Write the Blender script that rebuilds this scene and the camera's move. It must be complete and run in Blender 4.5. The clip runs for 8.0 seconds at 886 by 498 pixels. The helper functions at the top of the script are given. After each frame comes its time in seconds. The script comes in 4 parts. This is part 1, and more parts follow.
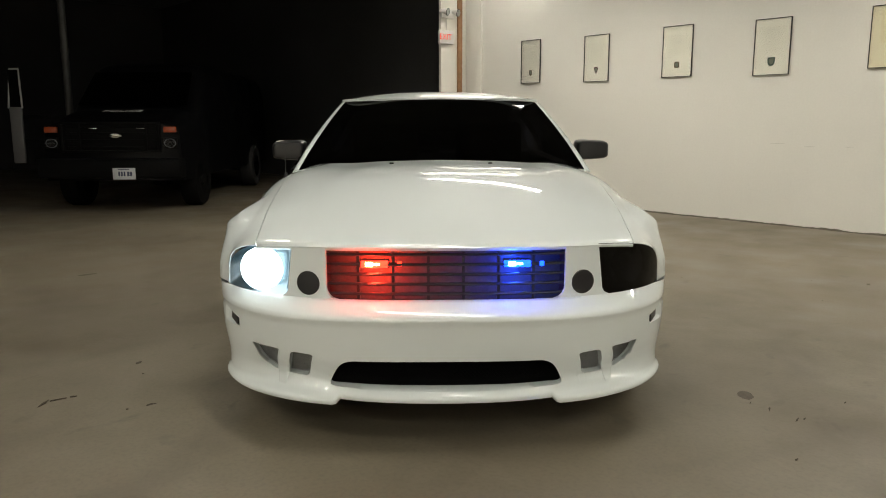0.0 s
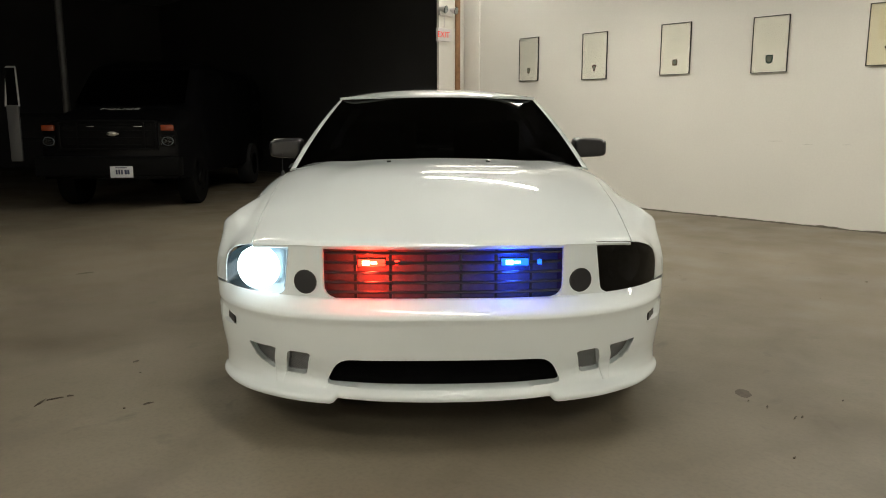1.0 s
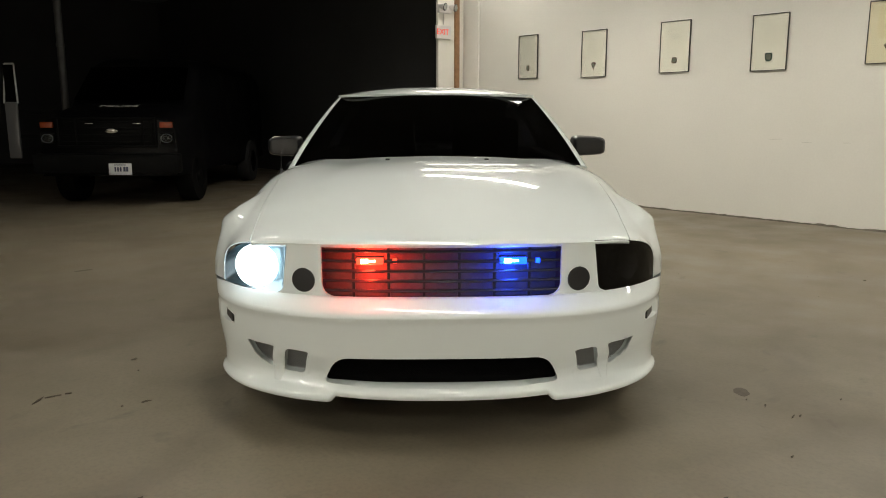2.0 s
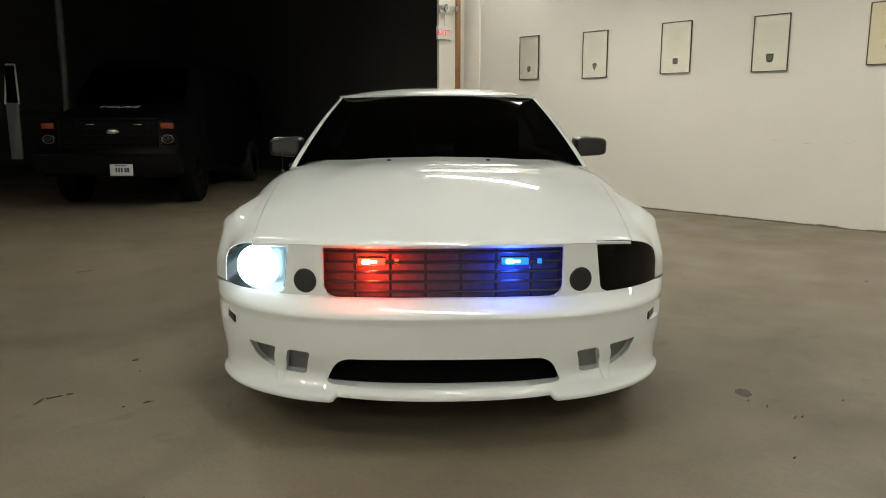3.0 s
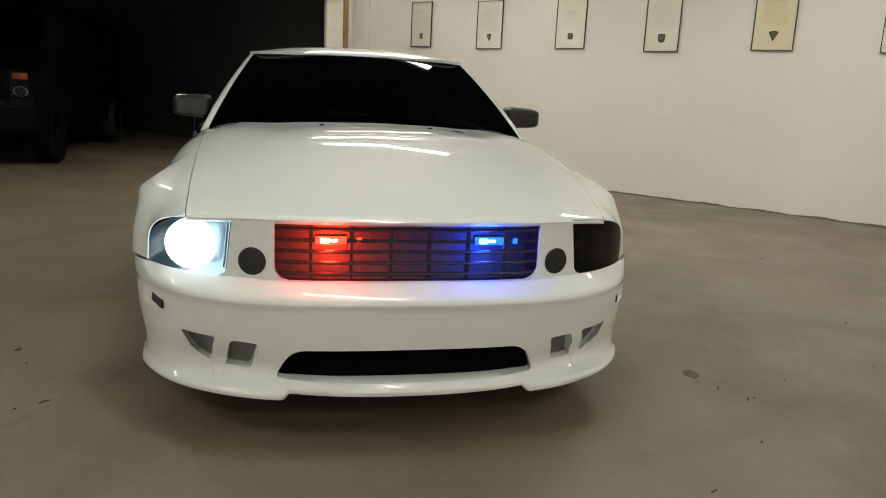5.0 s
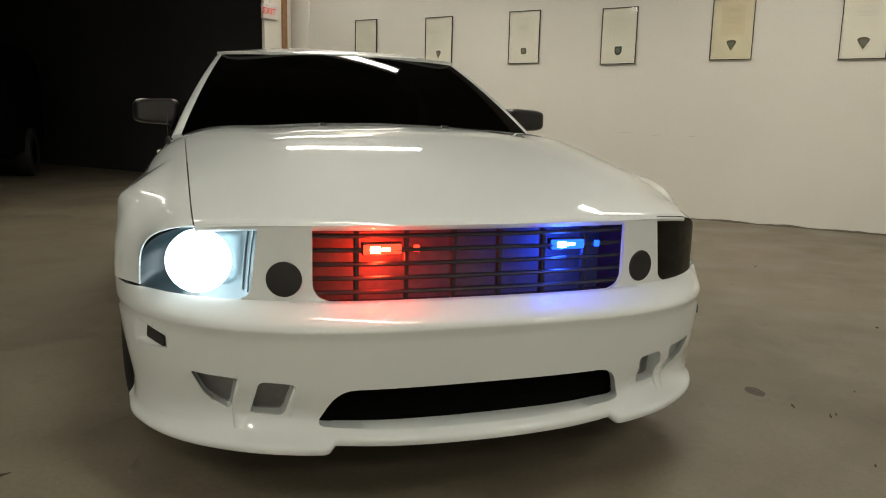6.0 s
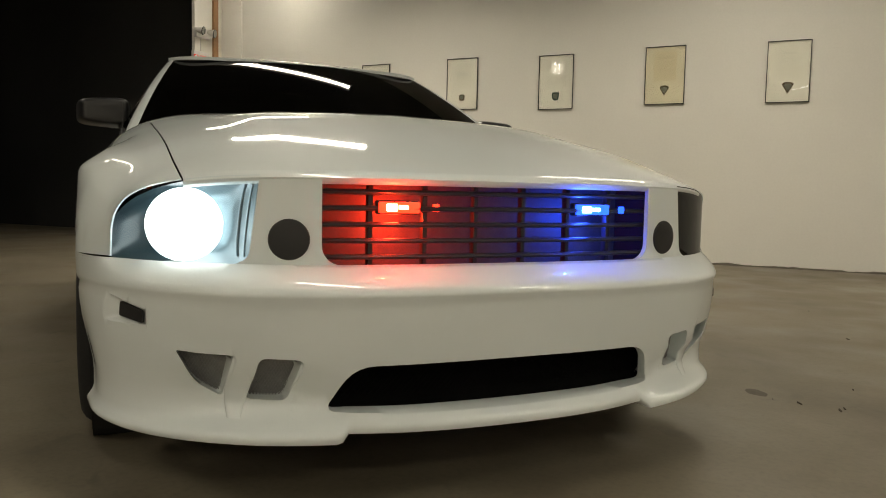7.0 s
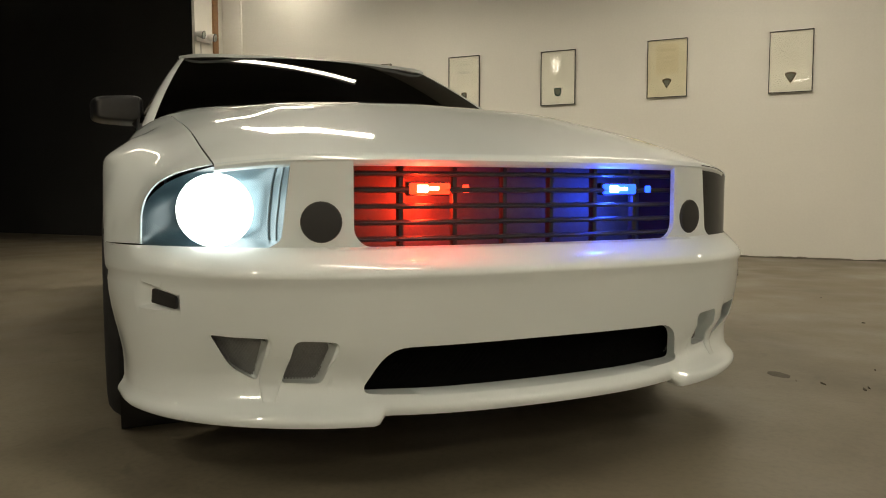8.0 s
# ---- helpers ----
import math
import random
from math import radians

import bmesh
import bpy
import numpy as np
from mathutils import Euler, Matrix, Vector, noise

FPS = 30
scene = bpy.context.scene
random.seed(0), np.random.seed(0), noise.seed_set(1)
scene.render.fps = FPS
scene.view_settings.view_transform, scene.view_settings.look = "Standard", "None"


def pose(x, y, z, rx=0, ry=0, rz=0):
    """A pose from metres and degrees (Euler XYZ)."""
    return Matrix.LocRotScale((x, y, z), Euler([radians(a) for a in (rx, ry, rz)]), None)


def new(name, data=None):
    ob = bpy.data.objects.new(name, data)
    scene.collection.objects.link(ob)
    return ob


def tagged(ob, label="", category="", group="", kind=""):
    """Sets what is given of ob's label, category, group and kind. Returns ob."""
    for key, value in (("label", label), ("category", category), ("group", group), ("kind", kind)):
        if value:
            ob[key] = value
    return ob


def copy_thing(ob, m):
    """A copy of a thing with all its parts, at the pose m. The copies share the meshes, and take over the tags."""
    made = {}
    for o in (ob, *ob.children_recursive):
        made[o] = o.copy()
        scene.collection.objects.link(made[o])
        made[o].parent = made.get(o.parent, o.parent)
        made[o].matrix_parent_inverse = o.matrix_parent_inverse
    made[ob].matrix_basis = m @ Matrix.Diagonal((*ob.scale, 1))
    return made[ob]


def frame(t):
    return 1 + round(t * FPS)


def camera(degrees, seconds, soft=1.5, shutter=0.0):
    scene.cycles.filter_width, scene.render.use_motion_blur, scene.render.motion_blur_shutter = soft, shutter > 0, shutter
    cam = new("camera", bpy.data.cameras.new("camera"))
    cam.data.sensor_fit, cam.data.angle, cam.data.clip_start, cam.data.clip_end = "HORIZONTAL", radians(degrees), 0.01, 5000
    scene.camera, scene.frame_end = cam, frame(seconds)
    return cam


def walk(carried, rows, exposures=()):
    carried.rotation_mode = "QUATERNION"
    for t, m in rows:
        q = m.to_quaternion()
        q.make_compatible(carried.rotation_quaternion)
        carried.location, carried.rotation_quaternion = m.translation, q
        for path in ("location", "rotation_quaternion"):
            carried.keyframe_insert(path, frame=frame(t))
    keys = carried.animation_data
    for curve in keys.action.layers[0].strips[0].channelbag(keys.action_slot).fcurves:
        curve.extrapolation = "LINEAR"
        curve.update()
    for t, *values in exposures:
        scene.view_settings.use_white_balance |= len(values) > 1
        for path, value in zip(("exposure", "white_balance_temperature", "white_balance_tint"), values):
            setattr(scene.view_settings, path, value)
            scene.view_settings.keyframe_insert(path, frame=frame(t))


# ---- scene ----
cam = camera(61.45, 8.0, soft=1.0)
# seconds, eye x y z, pitch, roll, yaw
ROWS = [
    (0, -0.0608, -2.5882, 1.2083, -9.744, 0.084, -1.074),
    (0.5, -0.0641, -2.5896, 1.2142, -9.608, 0.368, -1.215),
    (1, -0.0568, -2.5820, 1.2096, -9.911, 0.117, -1.204),
    (1.5, -0.0527, -2.5797, 1.2131, -10.139, 0.035, -1.270),
    (3, -0.0570, -2.5769, 1.2112, -10.038, 0.039, -1.196),
    (3.5, -0.0585, -2.5790, 1.2091, -10.491, 0.017, -1.376),
    (4, -0.0577, -2.5750, 1.2057, -11.067, -0.379, -2.114),
    (4.5, -0.1505, -2.4815, 1.2016, -12.207, -1.865, -6.848),
    (4.7, -0.2503, -2.3986, 1.1995, -12.661, -2.656, -8.554),
    (5.8, -0.6376, -1.8634, 1.0652, -9.976, -0.776, -16.795),
    (6, -0.6811, -1.7467, 1.0181, -9.687, -1.346, -17.286),
    (6.5, -0.7654, -1.5876, 0.8414, -5.915, -2.417, -19.566),
    (7, -0.8471, -1.5057, 0.7302, -4.397, -1.209, -23.375),
    (7.5, -0.8896, -1.4799, 0.6844, -4.641, -1.523, -24.459),
    (8, -0.9135, -1.4783, 0.6799, -4.217, 0.065, -23.488),
]
walk(cam, [(t, pose(x, y, z, 90 + pitch, roll, yaw)) for t, x, y, z, pitch, roll, yaw in ROWS],
     exposures=[(0.0, 0.24, 6500, 10), (1.5, 0.24, 6500, 10), (3.0, 0.2, 6500, 10), (4.5, 0.12, 6500, 10), (6.0, -0.1, 6700, 10), (6.5, -0.22, 6800, 10), (7.0, -0.2, 7100, 10), (8.0, -0.15, 7300, 10)])

# ---- world and lamps ----
world = bpy.data.worlds.new("night")
world.use_nodes = True
world.node_tree.nodes["Background"].inputs[0].default_value = (0.004, 0.0045, 0.006, 1)
scene.world = world

# the building's own axes: x along the picture wall, y into that wall
BUILDING = Matrix.Translation((3.49, 6.60, 0)) @ pose(0, 0, 0, 0, 0, -49.3)
LAMP_Z = 3.95
LAMP_POWER = 48.0
LAMP_SPREAD = 146.0
# along the wall, across the hall, turn from the wall's line, share of full power
LAMP_ROWS = [
    (-1.25, -2.60, 27, 1.5), (-3.3, -0.92, 62, 0.2), (-2.1, -6.5, 2, 0.26), (-2.57, -10.1, 72, 0.5),
    (2.7, -2.1, 0, 1.05), (7.1, -2.1, 0, 1.05), (11.4, -2.1, 0, 1.05),
    (2.7, -7.0, 0, 0.3), (7.1, -7.0, 0, 0.9), (11.4, -7.0, 0, 1.2),
    (1.3, -11.2, 90, 0.9), (7.1, -11.2, 0, 1.7), (11.4, -11.2, 0, 2.2),
    (3.3, -15.1, 60, 1.8), (7.1, -15.2, 0, 2.2), (11.4, -15.2, 0, 2.2),
]


# ---- small tools ----
def smooth(t, a, b):
    t = min(1.0, max(0.0, (t - a) / (b - a)))
    return t * t * (3 - 2 * t)


def lerp(a, b, t):
    return a + (b - a) * t


def finish(bm, name, sharp=35):
    me = bpy.data.meshes.new(name)
    bmesh.ops.recalc_face_normals(bm, faces=bm.faces)
    bm.to_mesh(me)
    bm.free()
    me.shade_smooth()
    me.set_sharp_from_angle(angle=radians(sharp))
    return me


def part(name, bm, material, parent=None, label="", sharp=35):
    ob = new(name, finish(bm, name, sharp))
    ob.data.materials.append(material)
    if parent is not None:
        ob.parent = parent
    if label:
        ob["label"] = label
    return ob


def thing(name, place, label, category, group="", kind=""):
    ob = new(name)
    ob.matrix_world = place
    return tagged(ob, label, category, group, kind)


def box(bm, lo, hi, bevel=0.0, m=None):
    """An axis-aligned block from corner lo to corner hi."""
    c = [(a + b) / 2 for a, b in zip(lo, hi)]
    d = [abs(b - a) for a, b in zip(lo, hi)]
    made = bmesh.ops.create_cube(bm, size=1, matrix=Matrix.LocRotScale(c, None, d))
    vs = made["verts"]
    if bevel:
        es = list({e for v in vs for e in v.link_edges})
        out = bmesh.ops.bevel(bm, geom=es, offset=bevel, segments=2, affect="EDGES", profile=0.5)
        vs = list({v for f in out["faces"] for v in f.verts} | {v for v in vs if v.is_valid})
        vs = list({w for v in vs for e in v.link_edges for w in e.verts} | set(vs))
    if m is not None:
        bmesh.ops.transform(bm, matrix=m, verts=vs)
    return vs


def blocks(*specs):
    bm = bmesh.new()
    for sp in specs:
        box(bm, *sp)
    return bm


def cyl(bm, a, b, r, r2=None, seg=20, caps=True):
    a, b = Vector(a), Vector(b)
    m = Matrix.Translation((a + b) / 2) @ (b - a).to_track_quat("Z", "Y").to_matrix().to_4x4()
    bmesh.ops.create_cone(bm, cap_ends=caps, segments=seg, radius1=r, radius2=r if r2 is None else r2, depth=(b - a).length, matrix=m)
    return bm


def grid(bm, rows):
    """Quads between rows of points of equal count."""
    vs = [[bm.verts.new(p) for p in row] for row in rows]
    for a, b in zip(vs, vs[1:]):
        for i in range(len(a) - 1):
            bm.faces.new((a[i], a[i + 1], b[i + 1], b[i]))
    return vs


def surface(f, nu, nv, thick=0.0):
    """A sheet f(u, v) for u, v from 0 to 1, with a back face when it has thickness."""
    bm = bmesh.new()
    grid(bm, [[f(i / nu, j / nv) for i in range(nu + 1)] for j in range(nv + 1)])
    if thick:
        bmesh.ops.recalc_face_normals(bm, faces=bm.faces)
        bmesh.ops.solidify(bm, geom=bm.faces[:], thickness=thick)
    return bm


def lathe(bm, profile, seg, m):
    """Turn (radius, height) round the local z axis, then place by m."""
    rows = [[m @ Vector((r * math.cos(2 * math.pi * k / seg), r * math.sin(2 * math.pi * k / seg), h)) for k in range(seg)] for r, h in profile]
    vs = [[bm.verts.new(p) for p in row] for row in rows]
    for a, b in zip(vs, vs[1:]):
        for k in range(seg):
            bm.faces.new((a[k], a[(k + 1) % seg], b[(k + 1) % seg], b[k]))
    return vs


def prism(bm, outline, m, depth):
    """An outline in the local xy plane, pushed along local z from 0 to depth."""
    lo = [bm.verts.new(m @ Vector((x, y, 0))) for x, y in outline]
    hi = [bm.verts.new(m @ Vector((x, y, depth))) for x, y in outline]
    n = len(lo)
    bm.faces.new(lo[::-1])
    bm.faces.new(hi)
    for k in range(n):
        bm.faces.new((lo[k], lo[(k + 1) % n], hi[(k + 1) % n], hi[k]))
    return bm


def rounded(corners, r, seg=5):
    """A polygon with its corners rounded; r may be one radius or one for each corner."""
    out, n = [], len(corners)
    rs = r if isinstance(r, (list, tuple)) else [r] * n
    for k in range(n):
        p, a, b = Vector(corners[k]), Vector(corners[k - 1]), Vector(corners[(k + 1) % n])
        da, db = (a - p), (b - p)
        ra = min(rs[k], da.length * 0.45, db.length * 0.45)
        s, e = p + da.normalized() * ra, p + db.normalized() * ra
        for i in range(seg + 1):
            t = i / seg
            out.append(tuple((1 - t) ** 2 * s + 2 * t * (1 - t) * p + t * t * e))
    return out


def carve(ob, *cutters):
    """Cut bmeshes out of ob for good."""
    for bm in cutters:
        c = new("cutter", finish(bm, "cutter"))
        mod = ob.modifiers.new("cut", "BOOLEAN")
        mod.object, mod.solver, mod.use_self = c, "EXACT", True
        bpy.context.view_layer.update()
        me = bpy.data.meshes.new_from_object(ob.evaluated_get(bpy.context.evaluated_depsgraph_get()))
        ob.modifiers.clear()
        ob.data = me
        bpy.data.objects.remove(c)
    ob.data.shade_smooth()
    ob.data.set_sharp_from_angle(angle=radians(55))
    return ob


def words(name, text, size, m, material, parent, depth=0.002):
    """Lettering in the built-in font, as a mesh."""
    cu = bpy.data.curves.new(name, "FONT")
    cu.body, cu.size, cu.extrude, cu.align_x, cu.align_y, cu.resolution_u = text, size, depth, "CENTER", "CENTER", 3
    tmp = new("tmp", cu)
    bpy.context.view_layer.update()
    me = bpy.data.meshes.new_from_object(tmp.evaluated_get(bpy.context.evaluated_depsgraph_get()))
    bpy.data.objects.remove(tmp)
    me.transform(m)
    ob = new(name, me)
    me.materials.clear()
    me.materials.append(material)
    ob.parent = parent
    return ob


# ---- materials ----
def material(name, color, rough=0.5, metal=0.0, coat=0.0, vary=0.0, scale=6.0, bump=0.0, fine=60.0, other=None, rough_vary=0.0, per_piece=0.0):
    """A surface with colour variation at two scales and fine relief."""
    mat = bpy.data.materials.new(name)
    mat.use_nodes = True
    nt = mat.node_tree
    b = nt.nodes["Principled BSDF"]
    b.inputs["Base Color"].default_value = (*color, 1)
    b.inputs["Roughness"].default_value = rough
    b.inputs["Metallic"].default_value = metal
    b.inputs["Coat Weight"].default_value = coat
    b.inputs["Coat Roughness"].default_value = 0.03
    co = nt.nodes.new("ShaderNodeTexCoord")
    if vary or rough_vary:
        big, small = nt.nodes.new("ShaderNodeTexNoise"), nt.nodes.new("ShaderNodeTexNoise")
        for nd, sc, de in ((big, scale, 6), (small, fine, 4)):
            nd.inputs["Scale"].default_value, nd.inputs["Detail"].default_value = sc, de
            nt.links.new(co.outputs["Object"], nd.inputs["Vector"])
        both = nt.nodes.new("ShaderNodeMix")
        both.inputs[0].default_value = 0.35
        nt.links.new(big.outputs[0], both.inputs[2])
        nt.links.new(small.outputs[0], both.inputs[3])
        ramp = nt.nodes.new("ShaderNodeValToRGB")
        ramp.color_ramp.elements[0].position, ramp.color_ramp.elements[1].position = 0.35, 0.65
        dark = other or tuple(c * (1 - vary) for c in color)
        ramp.color_ramp.elements[0].color = (*dark, 1)
        ramp.color_ramp.elements[1].color = (*color, 1)
        nt.links.new(both.outputs[0], ramp.inputs[0])
        if vary:
            nt.links.new(ramp.outputs[0], b.inputs["Base Color"])
        if rough_vary:
            mr = nt.nodes.new("ShaderNodeMapRange")
            mr.inputs[1].default_value, mr.inputs[2].default_value = 0.3, 0.7
            mr.inputs[3].default_value, mr.inputs[4].default_value = max(0.02, rough - rough_vary), min(1.0, rough + rough_vary)
            nt.links.new(both.outputs[0], mr.inputs[0])
            nt.links.new(mr.outputs[0], b.inputs["Roughness"])
    if bump:
        nz, bp = nt.nodes.new("ShaderNodeTexNoise"), nt.nodes.new("ShaderNodeBump")
        nz.inputs["Scale"].default_value, nz.inputs["Detail"].default_value = fine, 5
        bp.inputs["Strength"].default_value, bp.inputs["Distance"].default_value = bump, 0.004
        nt.links.new(co.outputs["Object"], nz.inputs["Vector"])
        nt.links.new(nz.outputs[0], bp.inputs["Height"])
        nt.links.new(bp.outputs[0], b.inputs["Normal"])
    return mat


def glass(name, tint, gloss=1.0):
    """Thin sheet glass: tinted see-through with a mirror sheen."""
    mat = bpy.data.materials.new(name)
    mat.use_nodes = True
    nt = mat.node_tree
    nt.nodes.remove(nt.nodes["Principled BSDF"])
    tr, gl, mix, fr = (nt.nodes.new(k) for k in ("ShaderNodeBsdfTransparent", "ShaderNodeBsdfGlossy", "ShaderNodeMixShader", "ShaderNodeFresnel"))
    tr.inputs[0].default_value = (*tint, 1)
    gl.inputs[0].default_value = (gloss, gloss, gloss, 1)
    gl.inputs["Roughness"].default_value = 0.02
    fr.inputs[0].default_value = 1.45
    nt.links.new(fr.outputs[0], mix.inputs[0])
    nt.links.new(tr.outputs[0], mix.inputs[1])
    nt.links.new(gl.outputs[0], mix.inputs[2])
    nt.links.new(mix.outputs[0], nt.nodes["Material Output"].inputs[0])
    return mat


def glow(name, color, strength):
    mat = bpy.data.materials.new(name)
    mat.use_nodes = True
    b = mat.node_tree.nodes["Principled BSDF"]
    b.inputs["Base Color"].default_value = (*color, 1)
    b.inputs["Emission Color"].default_value = (*color, 1)
    b.inputs["Emission Strength"].default_value = strength
    return mat


def concrete():
    """Worn sealed concrete: cloudy tone, darker drag marks, oil spots, fine grain."""
    mat = bpy.data.materials.new("worn_concrete")
    mat.use_nodes = True
    nt = mat.node_tree
    b = nt.nodes["Principled BSDF"]
    co = nt.nodes.new("ShaderNodeTexCoord")

    def cloud(scale, detail, lo, hi, stretch=(1, 1, 1), turn=0.0, warp=0.0):
        mp, nz, mr = nt.nodes.new("ShaderNodeMapping"), nt.nodes.new("ShaderNodeTexNoise"), nt.nodes.new("ShaderNodeMapRange")
        mp.inputs["Scale"].default_value = stretch
        mp.inputs["Rotation"].default_value = (0, 0, radians(turn))
        nz.inputs["Scale"].default_value, nz.inputs["Detail"].default_value, nz.inputs["Distortion"].default_value = scale, detail, warp
        mr.inputs[1].default_value, mr.inputs[2].default_value = lo, hi
        nt.links.new(co.outputs["Object"], mp.inputs[0])
        nt.links.new(mp.outputs[0], nz.inputs["Vector"])
        nt.links.new(nz.outputs[0], mr.inputs[0])
        return mr.outputs[0]

    def tone(below, mask, color, amount):
        mx, k = nt.nodes.new("ShaderNodeMix"), nt.nodes.new("ShaderNodeMath")
        mx.data_type, k.operation = "RGBA", "MULTIPLY"
        k.inputs[1].default_value = amount
        nt.links.new(mask, k.inputs[0])
        nt.links.new(k.outputs[0], mx.inputs[0])
        if isinstance(below, tuple):
            mx.inputs[6].default_value = (*below, 1)
        else:
            nt.links.new(below, mx.inputs[6])
        mx.inputs[7].default_value = (*color, 1)
        return mx.outputs[2]

    c = tone((0.1887, 0.1606, 0.1132), cloud(0.45, 5, 0.4, 0.62), (0.1399, 0.1162, 0.0791), 0.8)
    c = tone(c, cloud(1.7, 6, 0.5, 0.72, (1, 0.7, 1), 25, 0.8), (0.0954, 0.0749, 0.0506), 0.55)
    c = tone(c, cloud(3.1, 5, 0.56, 0.75, (0.8, 1.1, 1), -35, 0.6), (0.2385, 0.2078, 0.1518), 0.3)
    c = tone(c, cloud(5.5, 4, 0.63, 0.75, (1, 0.8, 1), 60, 0.5), (0.0668, 0.0512, 0.035), 0.5)
    c = tone(c, cloud(55.0, 4, 0.45, 0.75), (0.1007, 0.0837, 0.0598), 0.35)
    nt.links.new(c, b.inputs["Base Color"])
    rough = nt.nodes.new("ShaderNodeMapRange")
    rough.inputs[3].default_value, rough.inputs[4].default_value = 0.38, 0.68
    nt.links.new(cloud(1.6, 6, 0.3, 0.7), rough.inputs[0])
    nt.links.new(rough.outputs[0], b.inputs["Roughness"])
    bp = nt.nodes.new("ShaderNodeBump")
    bp.inputs["Strength"].default_value, bp.inputs["Distance"].default_value = 0.12, 0.004
    nt.links.new(cloud(30.0, 6, 0.2, 0.8), bp.inputs["Height"])
    nt.links.new(bp.outputs[0], b.inputs["Normal"])
    return mat


def block_wall():
    """Thickly painted block: courses that barely show, roller texture, faint scuffs."""
    mat = material("painted_block", (0.81, 0.79, 0.73), 0.55, vary=0.07, scale=0.7, bump=0.0, fine=45, rough_vary=0.1)
    nt = mat.node_tree
    b = nt.nodes["Principled BSDF"]
    co, sep, com = (nt.nodes.new(k) for k in ("ShaderNodeTexCoord", "ShaderNodeSeparateXYZ", "ShaderNodeCombineXYZ"))
    br, nz, add, bp = (nt.nodes.new(k) for k in ("ShaderNodeTexBrick", "ShaderNodeTexNoise", "ShaderNodeMath", "ShaderNodeBump"))
    nt.links.new(co.outputs["Object"], sep.inputs[0])
    nt.links.new(sep.outputs[0], com.inputs[0])
    nt.links.new(sep.outputs[2], com.inputs[1])
    nt.links.new(com.outputs[0], br.inputs["Vector"])
    br.inputs["Scale"].default_value, br.inputs["Mortar Size"].default_value, br.inputs["Mortar Smooth"].default_value = 1.0, 0.006, 0.6
    br.inputs["Brick Width"].default_value, br.inputs["Row Height"].default_value = 0.40, 0.20
    br.inputs["Color1"].default_value = br.inputs["Color2"].default_value = (1, 1, 1, 1)
    br.inputs["Mortar"].default_value = (0, 0, 0, 1)
    nt.links.new(co.outputs["Object"], nz.inputs["Vector"])
    nz.inputs["Scale"].default_value, nz.inputs["Detail"].default_value = 38, 6
    nt.links.new(br.outputs[0], add.inputs[0])
    nt.links.new(nz.outputs[0], add.inputs[1])
    bp.inputs["Strength"].default_value, bp.inputs["Distance"].default_value = 0.075, 0.004
    nt.links.new(add.outputs[0], bp.inputs["Height"])
    nt.links.new(bp.outputs[0], b.inputs["Normal"])
    return mat


WHITE_PAINT = material("white_car_paint", (0.80, 0.855, 0.855), 0.5, coat=1.0, rough_vary=0.05, scale=3)
BLACK_PAINT = material("black_car_paint", (0.003, 0.003, 0.0035), 0.5, coat=0.12, rough_vary=0.08, scale=3)
BLACK_PLASTIC = material("black_plastic", (0.018, 0.018, 0.02), 0.38, vary=0.2, scale=20, bump=0.05, fine=300)
MIRROR_PLASTIC = material("gloss_black_plastic", (0.016, 0.016, 0.018), 0.33, coat=0.15, vary=0.2, scale=20)
GRILLE_PLASTIC = material("grille_plastic", (0.032, 0.032, 0.034), 0.42, vary=0.2, scale=15)
DARK_LINER = material("dark_liner", (0.012, 0.012, 0.012), 0.8, vary=0.3, scale=8)
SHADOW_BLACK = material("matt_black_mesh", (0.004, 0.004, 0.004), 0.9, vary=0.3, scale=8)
RUBBER = material("tyre_rubber", (0.012, 0.012, 0.013), 0.75, vary=0.35, scale=10, bump=0.15, fine=180)
ALLOY = material("alloy", (0.55, 0.56, 0.57), 0.28, metal=1.0, rough_vary=0.08)
CHROME = material("chrome", (0.8, 0.8, 0.8), 0.08, metal=1.0, rough_vary=0.03)
REFLECTOR = material("lamp_reflector", (0.62, 0.66, 0.68), 0.18, metal=1.0, rough_vary=0.05)
SMOKED_CHROME = material("smoked_chrome", (0.25, 0.25, 0.26), 0.22, metal=1.0, rough_vary=0.05)
RADIATOR = material("radiator_fins", (0.13, 0.13, 0.13), 0.6, vary=0.3, scale=40, bump=0.15, fine=250)
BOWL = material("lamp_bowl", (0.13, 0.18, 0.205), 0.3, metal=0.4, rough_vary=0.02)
# dark plastic of the bowl's outboard half, with its shade in the colour
SHADED_BOWL = material("dark_shaded_bowl", (0.02, 0.035, 0.042), 0.35, vary=0.2, scale=20)
SMOKE_GLASS = glass("smoked_lens", (0.015, 0.015, 0.018), 0.55)
CLEAR_GLASS = glass("clear_lens", (0.9, 0.93, 0.95))
CAR_GLASS = glass("tinted_windscreen", (0.007, 0.007, 0.009), 0.36)
PANE_GLASS = glass("picture_glass", (0.96, 0.97, 0.96))
MESH_GREY = material("duct_mesh", (0.31, 0.31, 0.31), 0.5, metal=0.2, vary=0.2, scale=200)
DUCT_GREY = material("duct_grey", (0.28, 0.28, 0.285), 0.6, vary=0.2, scale=30)
FLOOR_MAT = concrete()
WALL_MAT = block_wall()
# the bay's lack of light is put into this near-black wall colour
BAY_SHADE = material("bay_shade_wall", (0.045, 0.045, 0.045), 0.85, vary=0.3, scale=0.6, bump=0.1, fine=30)
CEILING_MAT = material("ceiling_sheet", (0.10, 0.10, 0.095), 0.8, vary=0.15, scale=0.8, bump=0.1, fine=30)
